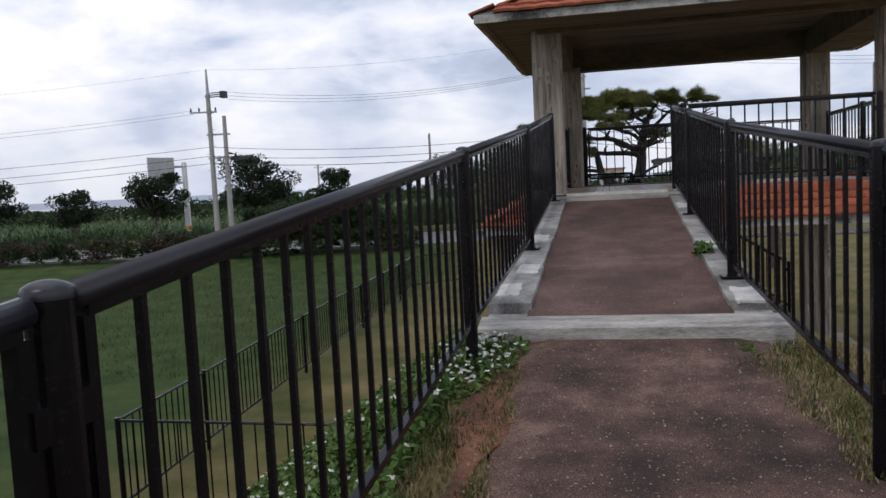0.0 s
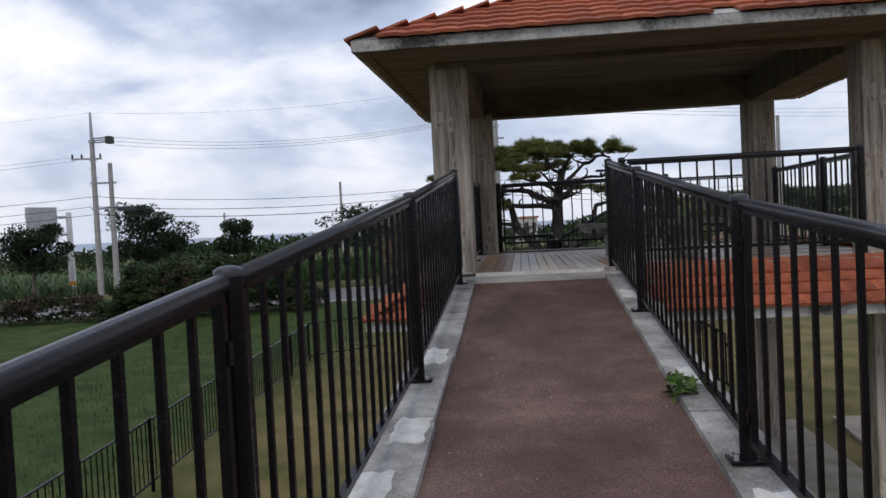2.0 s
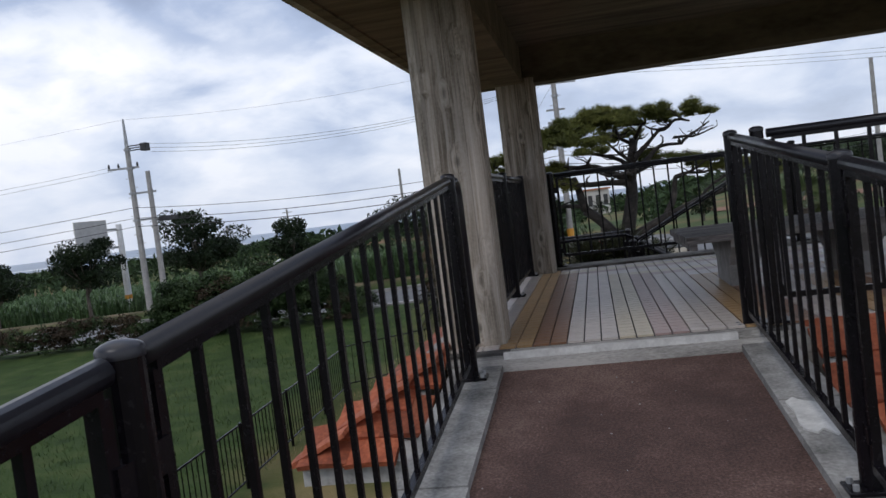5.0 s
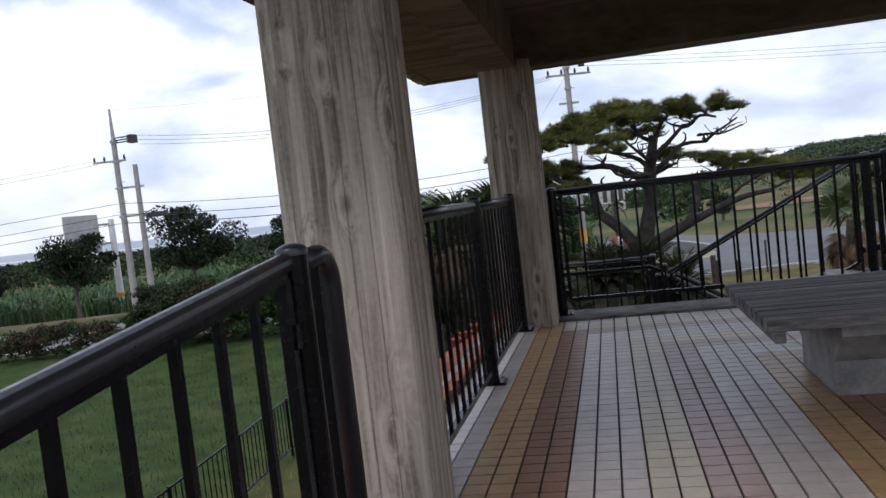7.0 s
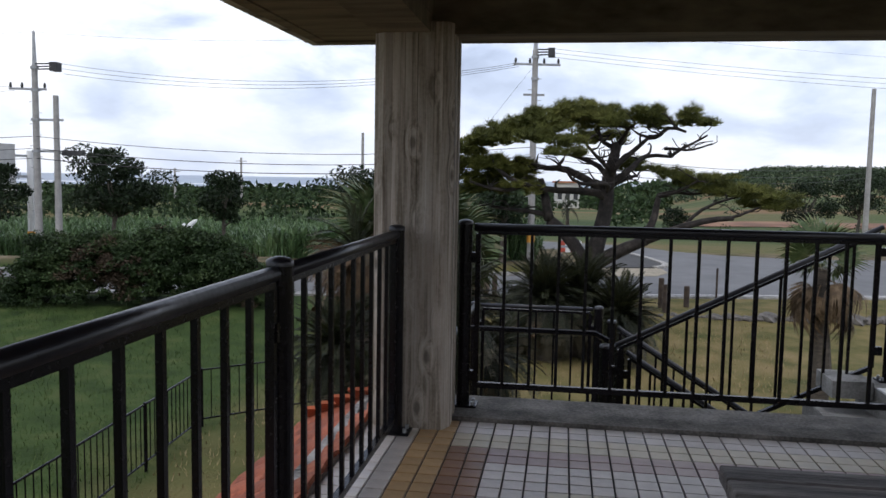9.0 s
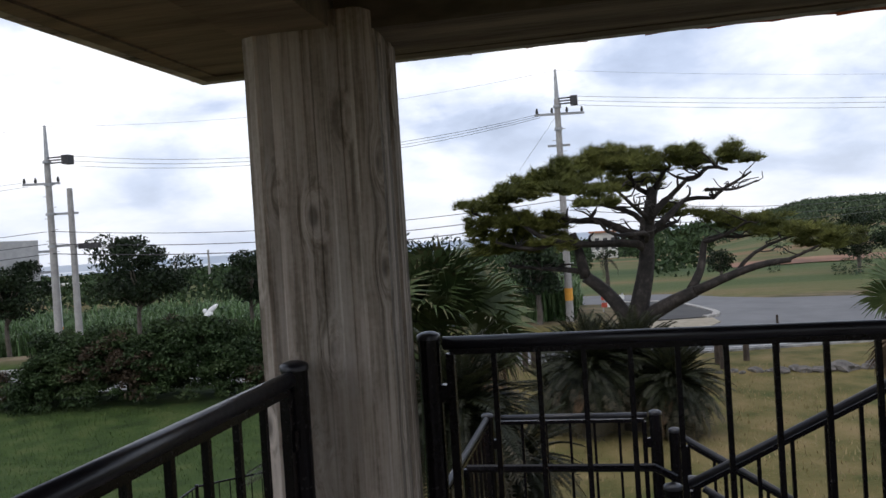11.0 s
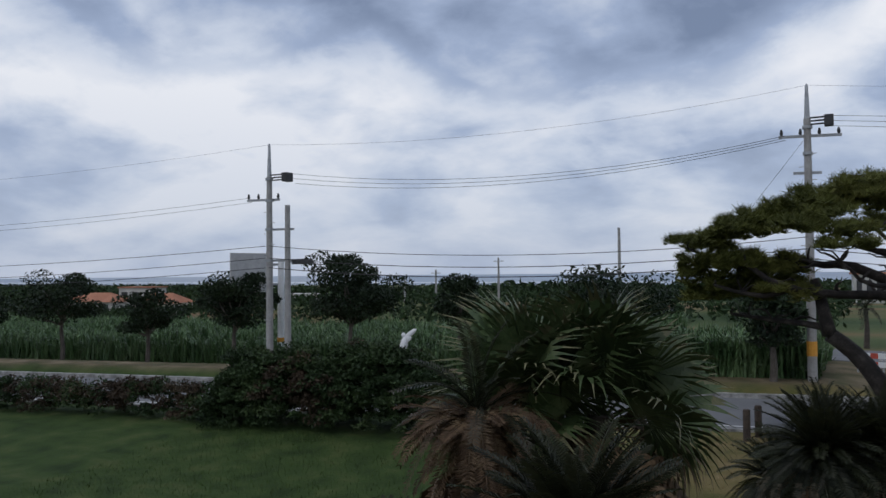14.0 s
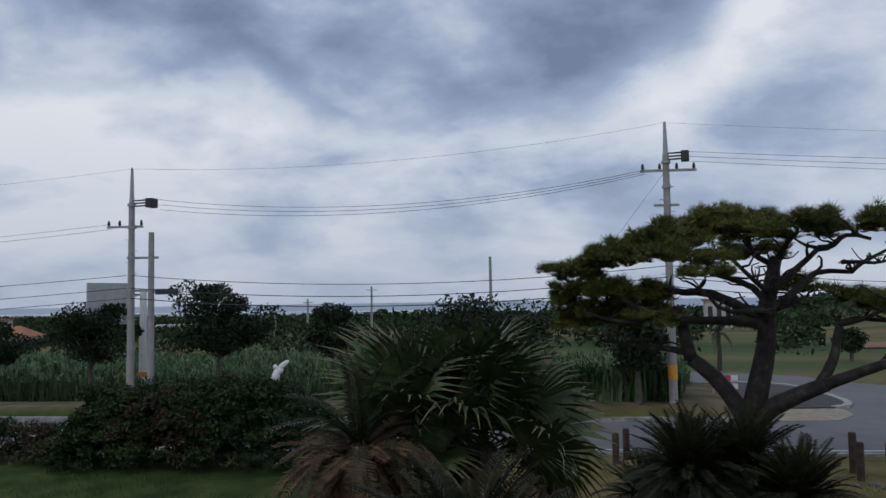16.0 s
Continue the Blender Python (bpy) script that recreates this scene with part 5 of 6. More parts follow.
def hedge(name, x0, x1, tall, deep, leaves, mats, seed, label, wild=1.0):
    rng = random.Random(seed)
    h = thing(name, label, "hedge", ((x0 + x1) / 2, 25.6 + 0.2 * (x0 + x1) / 2, G))
    shapes = [Shape() for _ in mats]
    n = int((x1 - x0) * deep * (tall + 0.4) * 22)
    for _ in range(n):
        x = rng.uniform(x0, x1)
        off = rng.uniform(-0.5, 0.5) * deep
        y = 25.6 + 0.2 * x + off
        edge = min(1.0, (x - x0) / 1.2 + 0.3, (x1 - x) / 1.2 + 0.3)
        crest = tall * edge * (0.80 + 0.42 * wild * noise.noise(Vector((x * 0.55, 0.3, seed))) + 0.22 * wild * noise.noise(Vector((x * 1.9, 1.3, seed)))) * (1.0 - 0.5 * (2 * off / deep) ** 4)
        c = Vector((x, y, land(x, y) + crest * rng.random() ** 0.55)) - h.location
        r = rng.uniform(0.20, 0.40)
        pick, k, acc = noise.noise(Vector((x * 0.8, y * 0.8, seed + 3))) * 0.7 + rng.uniform(0.15, 0.85), 0, mats[0][1]
        while pick > acc and k < len(mats) - 1:
            k += 1
            acc += mats[k][1]
        for _ in range(int(leaves / n)):
            d = rand_dir(rng) * rng.uniform(0.5, 1.0)
            leaf_quad(shapes[k], c + Vector((d.x * r, d.y * r, abs(d.z) * r * 0.8)), rng.uniform(0.035, 0.075), rng, 0.5)
    for sh, (mat, share, nm) in zip(shapes, mats):
        tagged(part(nm, sh, mat, h), kind="stuff")


hedge("hedge", -16.2, -8.6, 2.30, 2.2, 115000, ((M_HEDGE, 0.85, "leaves"), (M_HEDGE_DRY, 0.15, "brown_leaves")), 41, "tall dark overgrown hedge at the lawn's edge")
hedge("hedge", -62.0, -16.3, 1.15, 1.1, 110000, ((M_HEDGE, 0.5, "leaves"), (M_HEDGE_DRY, 0.5, "brown_leaves")), 42, "low clipped brownish hedge beside the road", 0.45)


def build_cane():
    rng = random.Random(51)
    sh = Shape()
    for _ in range(52000):
        x = rng.uniform(-75, -1.2)
        depth = rng.random() ** 2.0
        y = 35.6 + 0.22 * x + depth * (62 - 35.6 - 0.1 * x)
        if y > 62 or (x > -10.5 and y > 45.0):
            continue
        if y - 0.22 * x < 35.6 + 9.5 * smooth01((-11 - x) / 6):
            continue
        z = land(x, y)
        tall = 1.45 * rng.uniform(0.8, 1.1) * (1 + 0.15 * noise.noise(Vector((x * 0.15, y * 0.15, 2))))
        for _ in range(5):
            d = rand_dir(rng)
            d.z = 0
            d *= rng.uniform(0.25, 0.8)
            s = Vector((-d.y, d.x, 0)).normalized() * 0.035
            p = Vector((x + rng.uniform(-0.25, 0.25), y + rng.uniform(-0.25, 0.25), z))
            k = len(sh.v)
            mid = p + d * 0.4 + Vector((0, 0, tall * rng.uniform(0.22, 0.9)))
            tip = p + d + Vector((0, 0, mid.z - p.z + tall * rng.uniform(-0.1, 0.3)))
            sh.v += [tuple(p - s), tuple(p + s), tuple(mid + s), tuple(mid - s), tuple(tip)]
            sh.f += [(k, k + 1, k + 2, k + 3), (k + 3, k + 2, k + 4)]
    solid("sugar_cane", sh, M_CANE, "dense green sugar cane field across the road", "crop", "stuff")


build_cane()


def woods(x_of, y0, y1, n, tall, clump, quads, size, seed):
    rng = random.Random(seed)
    sh = Shape()
    for _ in range(n):
        y = rng.uniform(y0, y1)
        a, b = x_of
        x = rng.uniform(a, b) * y
        if -0.02 * y < x < 0.06 * y and y < 110:
            continue
        g = land(x, y)
        h = tall * rng.uniform(0.55, 1.0) * (1 + 0.35 * noise.noise(Vector((x * 0.03, y * 0.03, seed))))
        for _ in range(quads):
            d = rand_dir(rng)
            leaf_quad(sh, Vector((x + d.x * clump, y + d.y * clump, g + h * rng.uniform(0.12, 0.8) + d.z * clump * 0.5)), size * rng.uniform(0.6, 1.2), rng)
    return sh


far = woods((-1.9, 0.10), 64, 120, 1500, 1.9, 1.0, 16, 0.40, 61)
far2 = woods((-2.0, 0.12), 130, 260, 1900, 2.9, 2.2, 14, 0.9, 62)
far3 = woods((-2.0, 0.15), 270, 620, 2000, 4.5, 4.5, 12, 2.0, 63)
for sh in (far2, far3):
    far.add(sh.v, sh.f)
solid("woods", far, M_WOODS, "belts of dark low trees stretching towards the sea", "woods", "stuff")
slope = woods((0.16, 0.75), 90, 150, 70, 2.0, 1.0, 40, 0.26, 64)
s2 = woods((0.13, 0.70), 170, 420, 1000, 2.6, 2.4, 34, 0.6, 65)
slope.add(s2.v, s2.f)
solid("hillside_woods", slope, M_HILL, "scattered dark trees on the far hillside", "woods", "stuff")

bushes = woods((0.15, 0.60), 57, 73, 34, 0.8, 0.45, 70, 0.11, 67)
solid("roadside_bushes", bushes, M_HILL, "low green bushes dotting the field beyond the junction", "bushes", "stuff")

# hill crest with a blunt end
crest = woods((0.185, 0.40), 385, 415, 520, 2.4, 2.0, 26, 0.7, 66)
solid("hill_woods", crest, M_HILL, "dark wooded hill crest against the sky", "woods", "stuff")


# ---- utility poles and wires ----
def sag(a, b, drop, n=14):
    a, b = Vector(a), Vector(b)
    return [a.lerp(b, i / n) - Vector((0, 0, drop * 4 * (i / n) * (1 - i / n))) for i in range(n + 1)]


def pole_shape(h, r0, r1):
    return Shape().tube([(0, 0, -0.3), (0, 0, h)], [r0, r1], 12)


def arm(parent, z, length, yaw, pins, off=0.0):
    d = Vector((math.cos(yaw), math.sin(yaw), 0))
    a = Shape()
    m = Matrix.Translation((0, 0, z)) @ Matrix.Rotation(yaw, 4, "Z")
    a.box(-length / 2 + off, length / 2 + off, 0.10, 0.18, -0.045, 0.045, m)
    c = part("cross_arm", a, M_GALV, parent)
    for i in range(pins):
        s = -length / 2 + off + length * (i + 0.15) / max(1, pins - 0.7)
        q = d * s + Vector((-d.y, d.x, 0)) * 0.14
        part("insulator", Shape().tube([(q.x, q.y, z + 0.04), (q.x, q.y, z + 0.12), (q.x, q.y, z + 0.26)], [0.035, 0.06, 0.03], 8), M_STEELDK, c)
    return c


ROAD_YAW = math.atan(0.22)


def utility_pole(x, y, top, tip, label, r=0.16):
    g = land(x, y)
    p = thing("utility_pole", label, "utility pole", (x, y, g), group="utility poles")
    h = top - g
    part("shaft", pole_shape(h - tip, r, r * 0.72), M_POLE, p)
    if tip:
        part("tip", Shape().tube([(0, 0, h - tip), (0, 0, h - 0.05), (0, 0, h)], [r * 0.6, 0.05, 0.02], 8), M_GALV, p)
    return p, g, h


def dead_end(p, x, z, n=3):
    for k in range(n):
        part("strain_insulator", Shape().tube([(x * 0.12, 0.08 * k - 0.1, z - 0.10 * k), (x * 0.9, 0.16 * k - 0.1, z - 0.08 * k)], [0.03, 0.035], 6), M_STEELDK, p)
    part("switch_box", Shape().box(x * 0.9 - 0.14, x * 0.9 + 0.14, -0.2, 0.2, z - 0.30, z + 0.06), M_STEELDK, p)


PA, ga, ha = utility_pole(-21.5, 30.75, 7.05, 1.4, "tall grey concrete utility pole carrying cross arms and wires")
arm(PA, ha - 2.35, 1.5, ROAD_YAW, 4, -0.35)
arm(PA, ha - 3.6, 1.3, ROAD_YAW, 0, 0.4)
arm(PA, ha - 4.9, 1.3, ROAD_YAW, 0, 0.4)
dead_end(PA, 1.05, ha - 1.35)
PB, gb, hb = utility_pole(-20.75, 31.0, 4.45, 0.0, "plain grey concrete pole braced to a taller one", 0.15)
PC, gc, hc = utility_pole(-20.9, 31.2, 1.7, 0.0, "short grey concrete pole beside a taller one", 0.13)
part("street_lamp_head", Shape().box(0.3, 1.2, -0.12, 0.12, hb - 2.47, hb - 2.25), M_STEELDK, PB, "dark flat lamp head")
part("lamp_arm", Shape().tube([(0, 0, hb - 2.36), (1.9, -0.1, hb - 2.50)], 0.02, 6), M_STEELDK, PB)
PD, gd, hd = utility_pole(-1.2, 34.6, 7.95, 1.2, "tall grey concrete utility pole with an orange band")
arm(PD, hd - 1.78, 2.0, ROAD_YAW, 4, 0.1)
arm(PD, hd - 3.05, 0.9, ROAD_YAW, 0, 0.0)
dead_end(PD, 0.75, hd - 1.2)
for pole, height in ((PA, ha), (PD, hd)):
    for i in range(14):
        z, side = 1.9 + 0.45 * i, 1 if i % 2 else -1
        if z < height - 2.0:
            part("step_bolt", Shape().tube([(side * 0.12, 0, z), (side * 0.28, 0, z)], 0.014, 6), M_GALV, pole)
    for z in (height - 1.5, height - 2.4, height - 3.6, height - 4.9):
        part("clamp", Shape().tube([(0, 0, z - 0.05), (0, 0, z + 0.05)], 0.165, 12), M_GALV, pole)
part("transformer", Shape().tube([(-0.3, 0.1, hd - 4.1), (-0.3, 0.1, hd - 3.6)], 0.17, 10), M_GALV, PD)
part("band", Shape().tube([(0, 0, 0.85), (0, 0, 1.35)], 0.168, 12), M_ORANGE, PD, "faded orange warning band")
utility_pole(-18.5, 73.3, 5.35, 0.0, "distant grey utility pole", 0.17)
for x, y, top in ((-37.4, 90, 3.24), (-45.7, 90, 1.9), (-50.1, 90, 0.8)):
    q, gq, hq = utility_pole(x, y, top, 0.0, "distant grey utility pole", 0.15)
    arm(q, hq - 0.4, 1.2, 0.2, 0)
PE, ge_, he_ = utility_pole(21.1, 60.0, 7.95, 0.0, "plain grey utility pole beyond the junction", 0.2)


def wire(name, a, b, drop, r=0.012):
    solid(name, Shape().tube(sag(a, b, drop), r * 0.62, 4, caps=False), M_STEELDK, "thin dark overhead line between utility poles", "overhead wire", group="overhead wires")


wire("overhead_wire", (-21.5, 30.75, 7.0), (-1.2, 34.6, 7.9), 0.55, 0.007)
wire("overhead_wire", (-21.5, 30.75, 7.0), (-60, 22.0, 6.4), 0.8, 0.006)
wire("overhead_wire", (-1.2, 34.6, 7.9), (45, 44, 7.0), 0.9, 0.006)
for k in range(3):
    wire("overhead_wire", (-20.5, 30.9 + 0.16 * k, 5.74 - 0.19 * k), (-1.9, 34.5 + 0.1 * k, 6.20 - 0.06 * k), 0.75, 0.013)
    wire("overhead_wire", (-0.4, 34.7 + 0.16 * k, 6.80 - 0.15 * k), (45, 44 + 0.3 * k, 6.4 - 0.25 * k), 0.9, 0.012)
for k in range(2):
    wire("overhead_wire", (-22.4, 30.5 + 0.2 * k, 4.78 - 0.16 * k), (-60, 22 + 0.4 * k, 4.1 - 0.3 * k), 0.7, 0.011)
for k, (za, zb, zc) in enumerate(((2.75, 2.3, 2.3), (2.25, 1.9, 1.7), (1.85, 1.55, 1.3))):
    wire("overhead_wire", (-21.4, 30.6, za), (-1.2, 34.5, zb + 0.4), 0.5, 0.020 + 0.004 * k)
    wire("overhead_wire", (-21.6, 30.6, za), (-60, 22, zc), 0.6, 0.019)
    wire("overhead_wire", (-1.2, 34.5, zb + 0.4), (21.1, 60, zb + 0.3), 0.6, 0.022)
wire("guy_wire", (-1.25, 34.6, 6.1), (-8.0, 36.5, -2.2), 0.0, 0.009)


# ---- road sign, statue, barrier, posts and stones ----
M_SIGN = material("pale_weathered_sign_back", [(0.42, 0.41, 0.40), (0.56, 0.55, 0.53)], 3, 0.6, 0.0, 0.05, 30)


def build_sign():
    x, y = -28.46, 39.97
    g = land(x, y)
    s = thing("road_sign", "grey-backed roadside sign board on a pale steel pole", "road sign", (x, y, g))
    part("pole", Shape().tube([(0, 0, -0.2), (0, 0, 2.4 - g)], [0.22, 0.17], 12), M_WHITE, s)
    part("band", Shape().tube([(0, 0, 1.15), (0, 0, 1.4)], 0.225, 12), M_ORANGE, s)
    m = Matrix.Rotation(math.atan2(-3.1, -0.75), 4, "Z")
    part("board", Shape().box(0.95, 3.3, -0.03, 0.03, 0.60 - g, 2.72 - g, m), M_SIGN, s)
    for z in (0.95, 2.05):
        part("arm", Shape().box(0.05, 3.25, -0.12, -0.031, z - g, z + 0.13 - g, m), M_GALV, s)
    for z in (1.35, 1.7, 2.45):
        part("stiffener", Shape().box(0.97, 3.28, -0.07, -0.031, z - g, z + 0.06 - g, m), M_GALV, s)
    for xx in (1.4, 2.1, 2.8):
        part("stiffener", Shape().box(xx, xx + 0.06, -0.06, -0.031, 0.62 - g, 2.70 - g, m), M_GALV, s)


build_sign()


def build_statue():
    """Plain white winged shape on a slim plinth."""
    bm = bmesh.new()
    for c, r, rot in (((0, 0, 1.0), (0.15, 0.14, 0.30), 0.2), ((-0.02, 0, 1.34), (0.09, 0.08, 0.10), 0.0), ((0.28, 0, 1.40), (0.34, 0.06, 0.10), -0.62), ((0.16, 0, 1.22), (0.18, 0.07, 0.13), -0.5), ((-0.14, 0, 0.85), (0.10, 0.07, 0.22), 0.4)):
        m = Matrix.Translation(c) @ Matrix.Rotation(rot, 4, "Y") @ Matrix.Diagonal((*r, 1))
        bmesh.ops.create_uvsphere(bm, u_segments=10, v_segments=7, radius=1.0, matrix=m)
    bmesh.ops.create_cone(bm, cap_ends=True, segments=10, radius1=0.17, radius2=0.11, depth=1.3, matrix=Matrix.Translation((0, 0, 0.10)))
    st = solid("statue", bm, M_WHITE, "small plain white bird statue on a plinth", "statue", smooth=True)
    st.location = (-15.1, 30.9, land(-15.1, 30.9) + 0.08)


build_statue()


M_RED = material("faded_red_barrier_paint", [(0.42, 0.06, 0.04), (0.55, 0.10, 0.06)], 6, 0.6)


def build_barrier():
    b = thing("traffic_barrier", "small red and white traffic barrier beside the lane", "barrier", (0.55, 38.4, land(0.55, 38.4)))
    for z in (0.3, 0.62):
        for i in range(4):
            part("stripe", Shape().box(-0.5 + 0.25 * i, -0.25 + 0.25 * i, -0.03, 0.03, z, z + 0.2), M_WHITE if i % 2 else M_RED, b)
    for x in (-0.42, 0.42):
        part("leg", Shape().box(x - 0.03, x + 0.03, -0.02, 0.02, -0.05, 0.9), M_GALV, b)


build_barrier()


def wood_post(x, y, h, r=0.09):
    sh = Shape().tube([(0, 0, -0.2), (0, 0, h - 0.03), (0, 0, h)], [r, r, r * 0.8], 10)
    p = solid("wooden_post", sh, M_POSTWOOD, "short dark wooden post standing in the lawn", "post", group="lawn posts")
    p.location = (x, y, land(x, y))


for x, y, h in ((-2.2, 25.7, 0.78), (-2.0, 26.3, 0.8), (3.35, 25.5, 0.88), (3.3, 26.2, 0.95), (4.15, 26.6, 0.66), (9.2, 27.0, 0.8)):
    wood_post(x, y, h)
wood_post(5.25, 27.6, 1.15, 0.035)


def stone_shape(seed, r):
    bm = bmesh.new()
    bmesh.ops.create_icosphere(bm, subdivisions=2, radius=r)
    for v in bm.verts:
        v.co *= 1 + 0.35 * noise.noise(v.co * (1.6 / r) + Vector((seed, 0, 0)))
        v.co.z *= 0.62
    return bm


STONES = [to_mesh("stone", stone_shape(i * 3.7, 0.24), M_STONE) for i in range(4)]
rng_s = random.Random(71)
for i in range(26):
    x = 3.2 + i * 0.32 + rng_s.uniform(-0.08, 0.08)
    y = 25.0 + 0.12 * (x - 3.2) + rng_s.uniform(-0.12, 0.12)
    s = tagged(new("stone", STONES[i % 4]), "rough dark field stone edging the lawn", "stone", "stone edging")
    s.location = (x, y, land(x, y) + 0.02)
    k = rng_s.uniform(0.5, 1.3) * (0.7 + 0.5 * smooth01((x - 5) / 2))
    s.scale = (k * 1.3, k, k)
    s.rotation_euler = (0, 0, rng_s.uniform(0, 6))


# ---- bare field across the junction ----
def build_field():
    sh = Shape()
    xs, ys = np.linspace(11.0, 75.0, 33), np.linspace(0.0, 1.0, 7)
    for f in ys:
        for x in xs:
            y = 73.5 + 0.10 * (x - 11) + f * (7.0 + 0.05 * x) + 1.2 * noise.noise(Vector((x * 0.12, f, 0)))
            sh.v.append((float(x), float(y), land(float(x), float(y)) + 0.08))
    w = len(xs)
    sh.f = [(j * w + i, j * w + i + 1, (j + 1) * w + i + 1, (j + 1) * w + i) for j in range(len(ys) - 1) for i in range(w - 1)]
    solid("field", sh, material("bare_red_field_soil", [(0.13, 0.062, 0.034), (0.22, 0.105, 0.058), (0.27, 0.16, 0.09)], 0.25, 0.95, 0, 0.4, 3.0, (0.32, 0.68), coord="World"), "bare red soil field beyond the junction", "field", "structure", smooth=True)


build_field()


# ---- distant houses ----
def house(x, y, w, d, wall_h, roof_h, wall_mat, roof_mat, yaw, label):
    g = land(x, y)
    h = thing("house", label, "house", (x, y, g))
    h.rotation_euler = (0, 0, yaw)
    part("wall", Shape().box(-w / 2, w / 2, -d / 2, d / 2, -0.5, wall_h), wall_mat, h)
    r = Shape()
    if roof_h > 0.3:
        e = 0.5
        vs = [(-w / 2 - e, -d / 2 - e, wall_h), (w / 2 + e, -d / 2 - e, wall_h), (w / 2 + e, d / 2 + e, wall_h), (-w / 2 - e, d / 2 + e, wall_h), (-w / 4, 0, wall_h + roof_h), (w / 4, 0, wall_h + roof_h)]
        r.add(vs, [(0, 1, 5, 4), (1, 2, 5), (2, 3, 4, 5), (3, 0, 4), (3, 2, 1, 0)])
    else:
        r.box(-w / 2 - 0.3, w / 2 + 0.3, -d / 2 - 0.3, d / 2 + 0.3, wall_h, wall_h + 0.3)
    part("roof", r, roof_mat, h)
    for i in range(3):
        cx = -w / 2 + w * (i + 0.5) / 3
        win = part("window", Shape().box(cx - w * 0.09, cx + w * 0.09, -d / 2 - 0.05, -d / 2 + 0.02, wall_h * 0.35, wall_h * 0.8), M_STEELDK, h)
        part("sill", Shape().box(cx - w * 0.1, cx + w * 0.1, -d / 2 - 0.1, -d / 2 - 0.051, wall_h * 0.31, wall_h * 0.35), M_WHITE, win)


M_WALL = material("pale_house_wall", [(0.42, 0.40, 0.37), (0.58, 0.56, 0.52)], 0.5, 0.9)
M_OROOF = material("faded_orange_house_roof", [(0.30, 0.12, 0.065), (0.42, 0.19, 0.11)], 0.5, 0.9)
house(-128.0, 108, 10, 7, 2.6, 1.7, M_WALL, M_OROOF, 0.3, "low house with a faded orange hipped roof")
house(-111.0, 108, 8, 6, 2.6, 1.7, M_WALL, M_OROOF, 0.2, "low house with a faded orange hipped roof")
house(-80.5, 110, 5, 5, 2.0, 0.0, M_WALL, M_WALL, 0.4, "pale flat-roofed house beyond the cane field")
house(-175.0, 160, 10, 7, 5.5, 0.0, M_WALL, M_OROOF, 0.3, "two-storey pale house with an orange roof edge")
house(0.6, 140, 4.0, 4, 4.3, 0.0, M_WALL, M_OROOF, 0.1, "pale building with an orange roof edge behind trees")


# ---- grass, weeds, pebbles near the path ----
def blades(n, area, tall, seed, mat, name, label, keep=lambda x, y: True, wide=0.006, ground=land):
    rng = random.Random(seed)
    sh = Shape()
    x0, x1, y0, y1 = area
    for _ in range(n):
        x, y = rng.uniform(x0, x1), rng.uniform(y0, y1)
        if not keep(x, y):
            continue
        z = ground(x, y)
        a = rng.uniform(0, 6.28)
        h = tall * rng.uniform(0.5, 1.2)
        d = Vector((math.cos(a), math.sin(a), 0)) * h * rng.uniform(0.2, 0.9)
        s = Vector((-d.y, d.x, 0)).normalized() * wide
        k = len(sh.v)
        p = Vector((x, y, z - 0.01))
        sh.v += [tuple(p - s), tuple(p + s), tuple(p + d + Vector((0, 0, h)))]
        sh.f.append((k, k + 1, k + 2))
    solid(name, sh, mat, label, "grass", "stuff")


path_edge = lambda x, y: x < -0.60 + 0.12 * noise.noise(Vector((1.0, y * 1.7, 0))) or x > 0.98 + 0.2 * noise.noise(Vector((5.0, y * 1.7, 0)))
margin = lambda x, y: abs(x - 0.2) > 0.55 + 0.5 * abs(noise.noise(Vector((x * 2, y * 2, 8)))) and not path_edge(x, y)
patchy = lambda x, y: path_edge(x, y) and noise.noise(Vector((x * 1.6, y * 1.6, 4))) > -0.05
blades(34000, (-1.2, 1.7, -11.5, -5.55), 0.055, 81, M_STRAW, "dry_grass", "short dry straw-coloured grass beside the path", path_edge, 0.003)
blades(14000, (-1.0, 1.7, -11.5, -5.55), 0.06, 82, M_GRASS, "grass", "short green grass tufts beside the path", patchy, 0.003)
blades(16000, (-1.05, -0.42, -11.5, -5.6), 0.035, 86, M_STRAW, "straw_tuft", "dry straw and grass over red soil by the rail", lambda x, y: noise.noise(Vector((x * 3.0, y * 1.4, 2))) > -0.12 and x < -0.5 + 0.16 * noise.noise(Vector((9, y * 2.3, 0))), 0.003, lambda x, y: path_z(y) + 0.005)
blades(9000, (-1.05, -0.42, -9.5, -5.6), 0.045, 87, M_GRASS, "grass_tuft", "green grass tufts over red soil by the rail", lambda x, y: noise.noise(Vector((x * 3.0, y * 1.4, 5))) > 0.02 and x < -0.52 + 0.16 * noise.noise(Vector((9, y * 2.3, 0))), 0.004, lambda x, y: path_z(y) + 0.005)
blades(6000, (-0.8, 1.25, -10.5, -5.6), 0.03, 85, M_STRAW, "straw_litter", "loose dry straw lying on the path margins", margin, 0.003)
ragged = lambda x, y: x > 0.86 + 0.34 * noise.noise(Vector((2.0, y * 1.9, 1))) + 0.12 * noise.noise(Vector((x * 7, y * 7, 2))) and noise.noise(Vector((x * 2.2, y * 2.2, 7))) > -0.25
on_path = lambda x, y: path_z(y) + 0.006
blades(15000, (0.55, 1.35, -10.2, -5.56), 0.032, 88, M_STRAW, "margin_straw", "dry straw grass creeping over the path edge", ragged, 0.003, on_path)
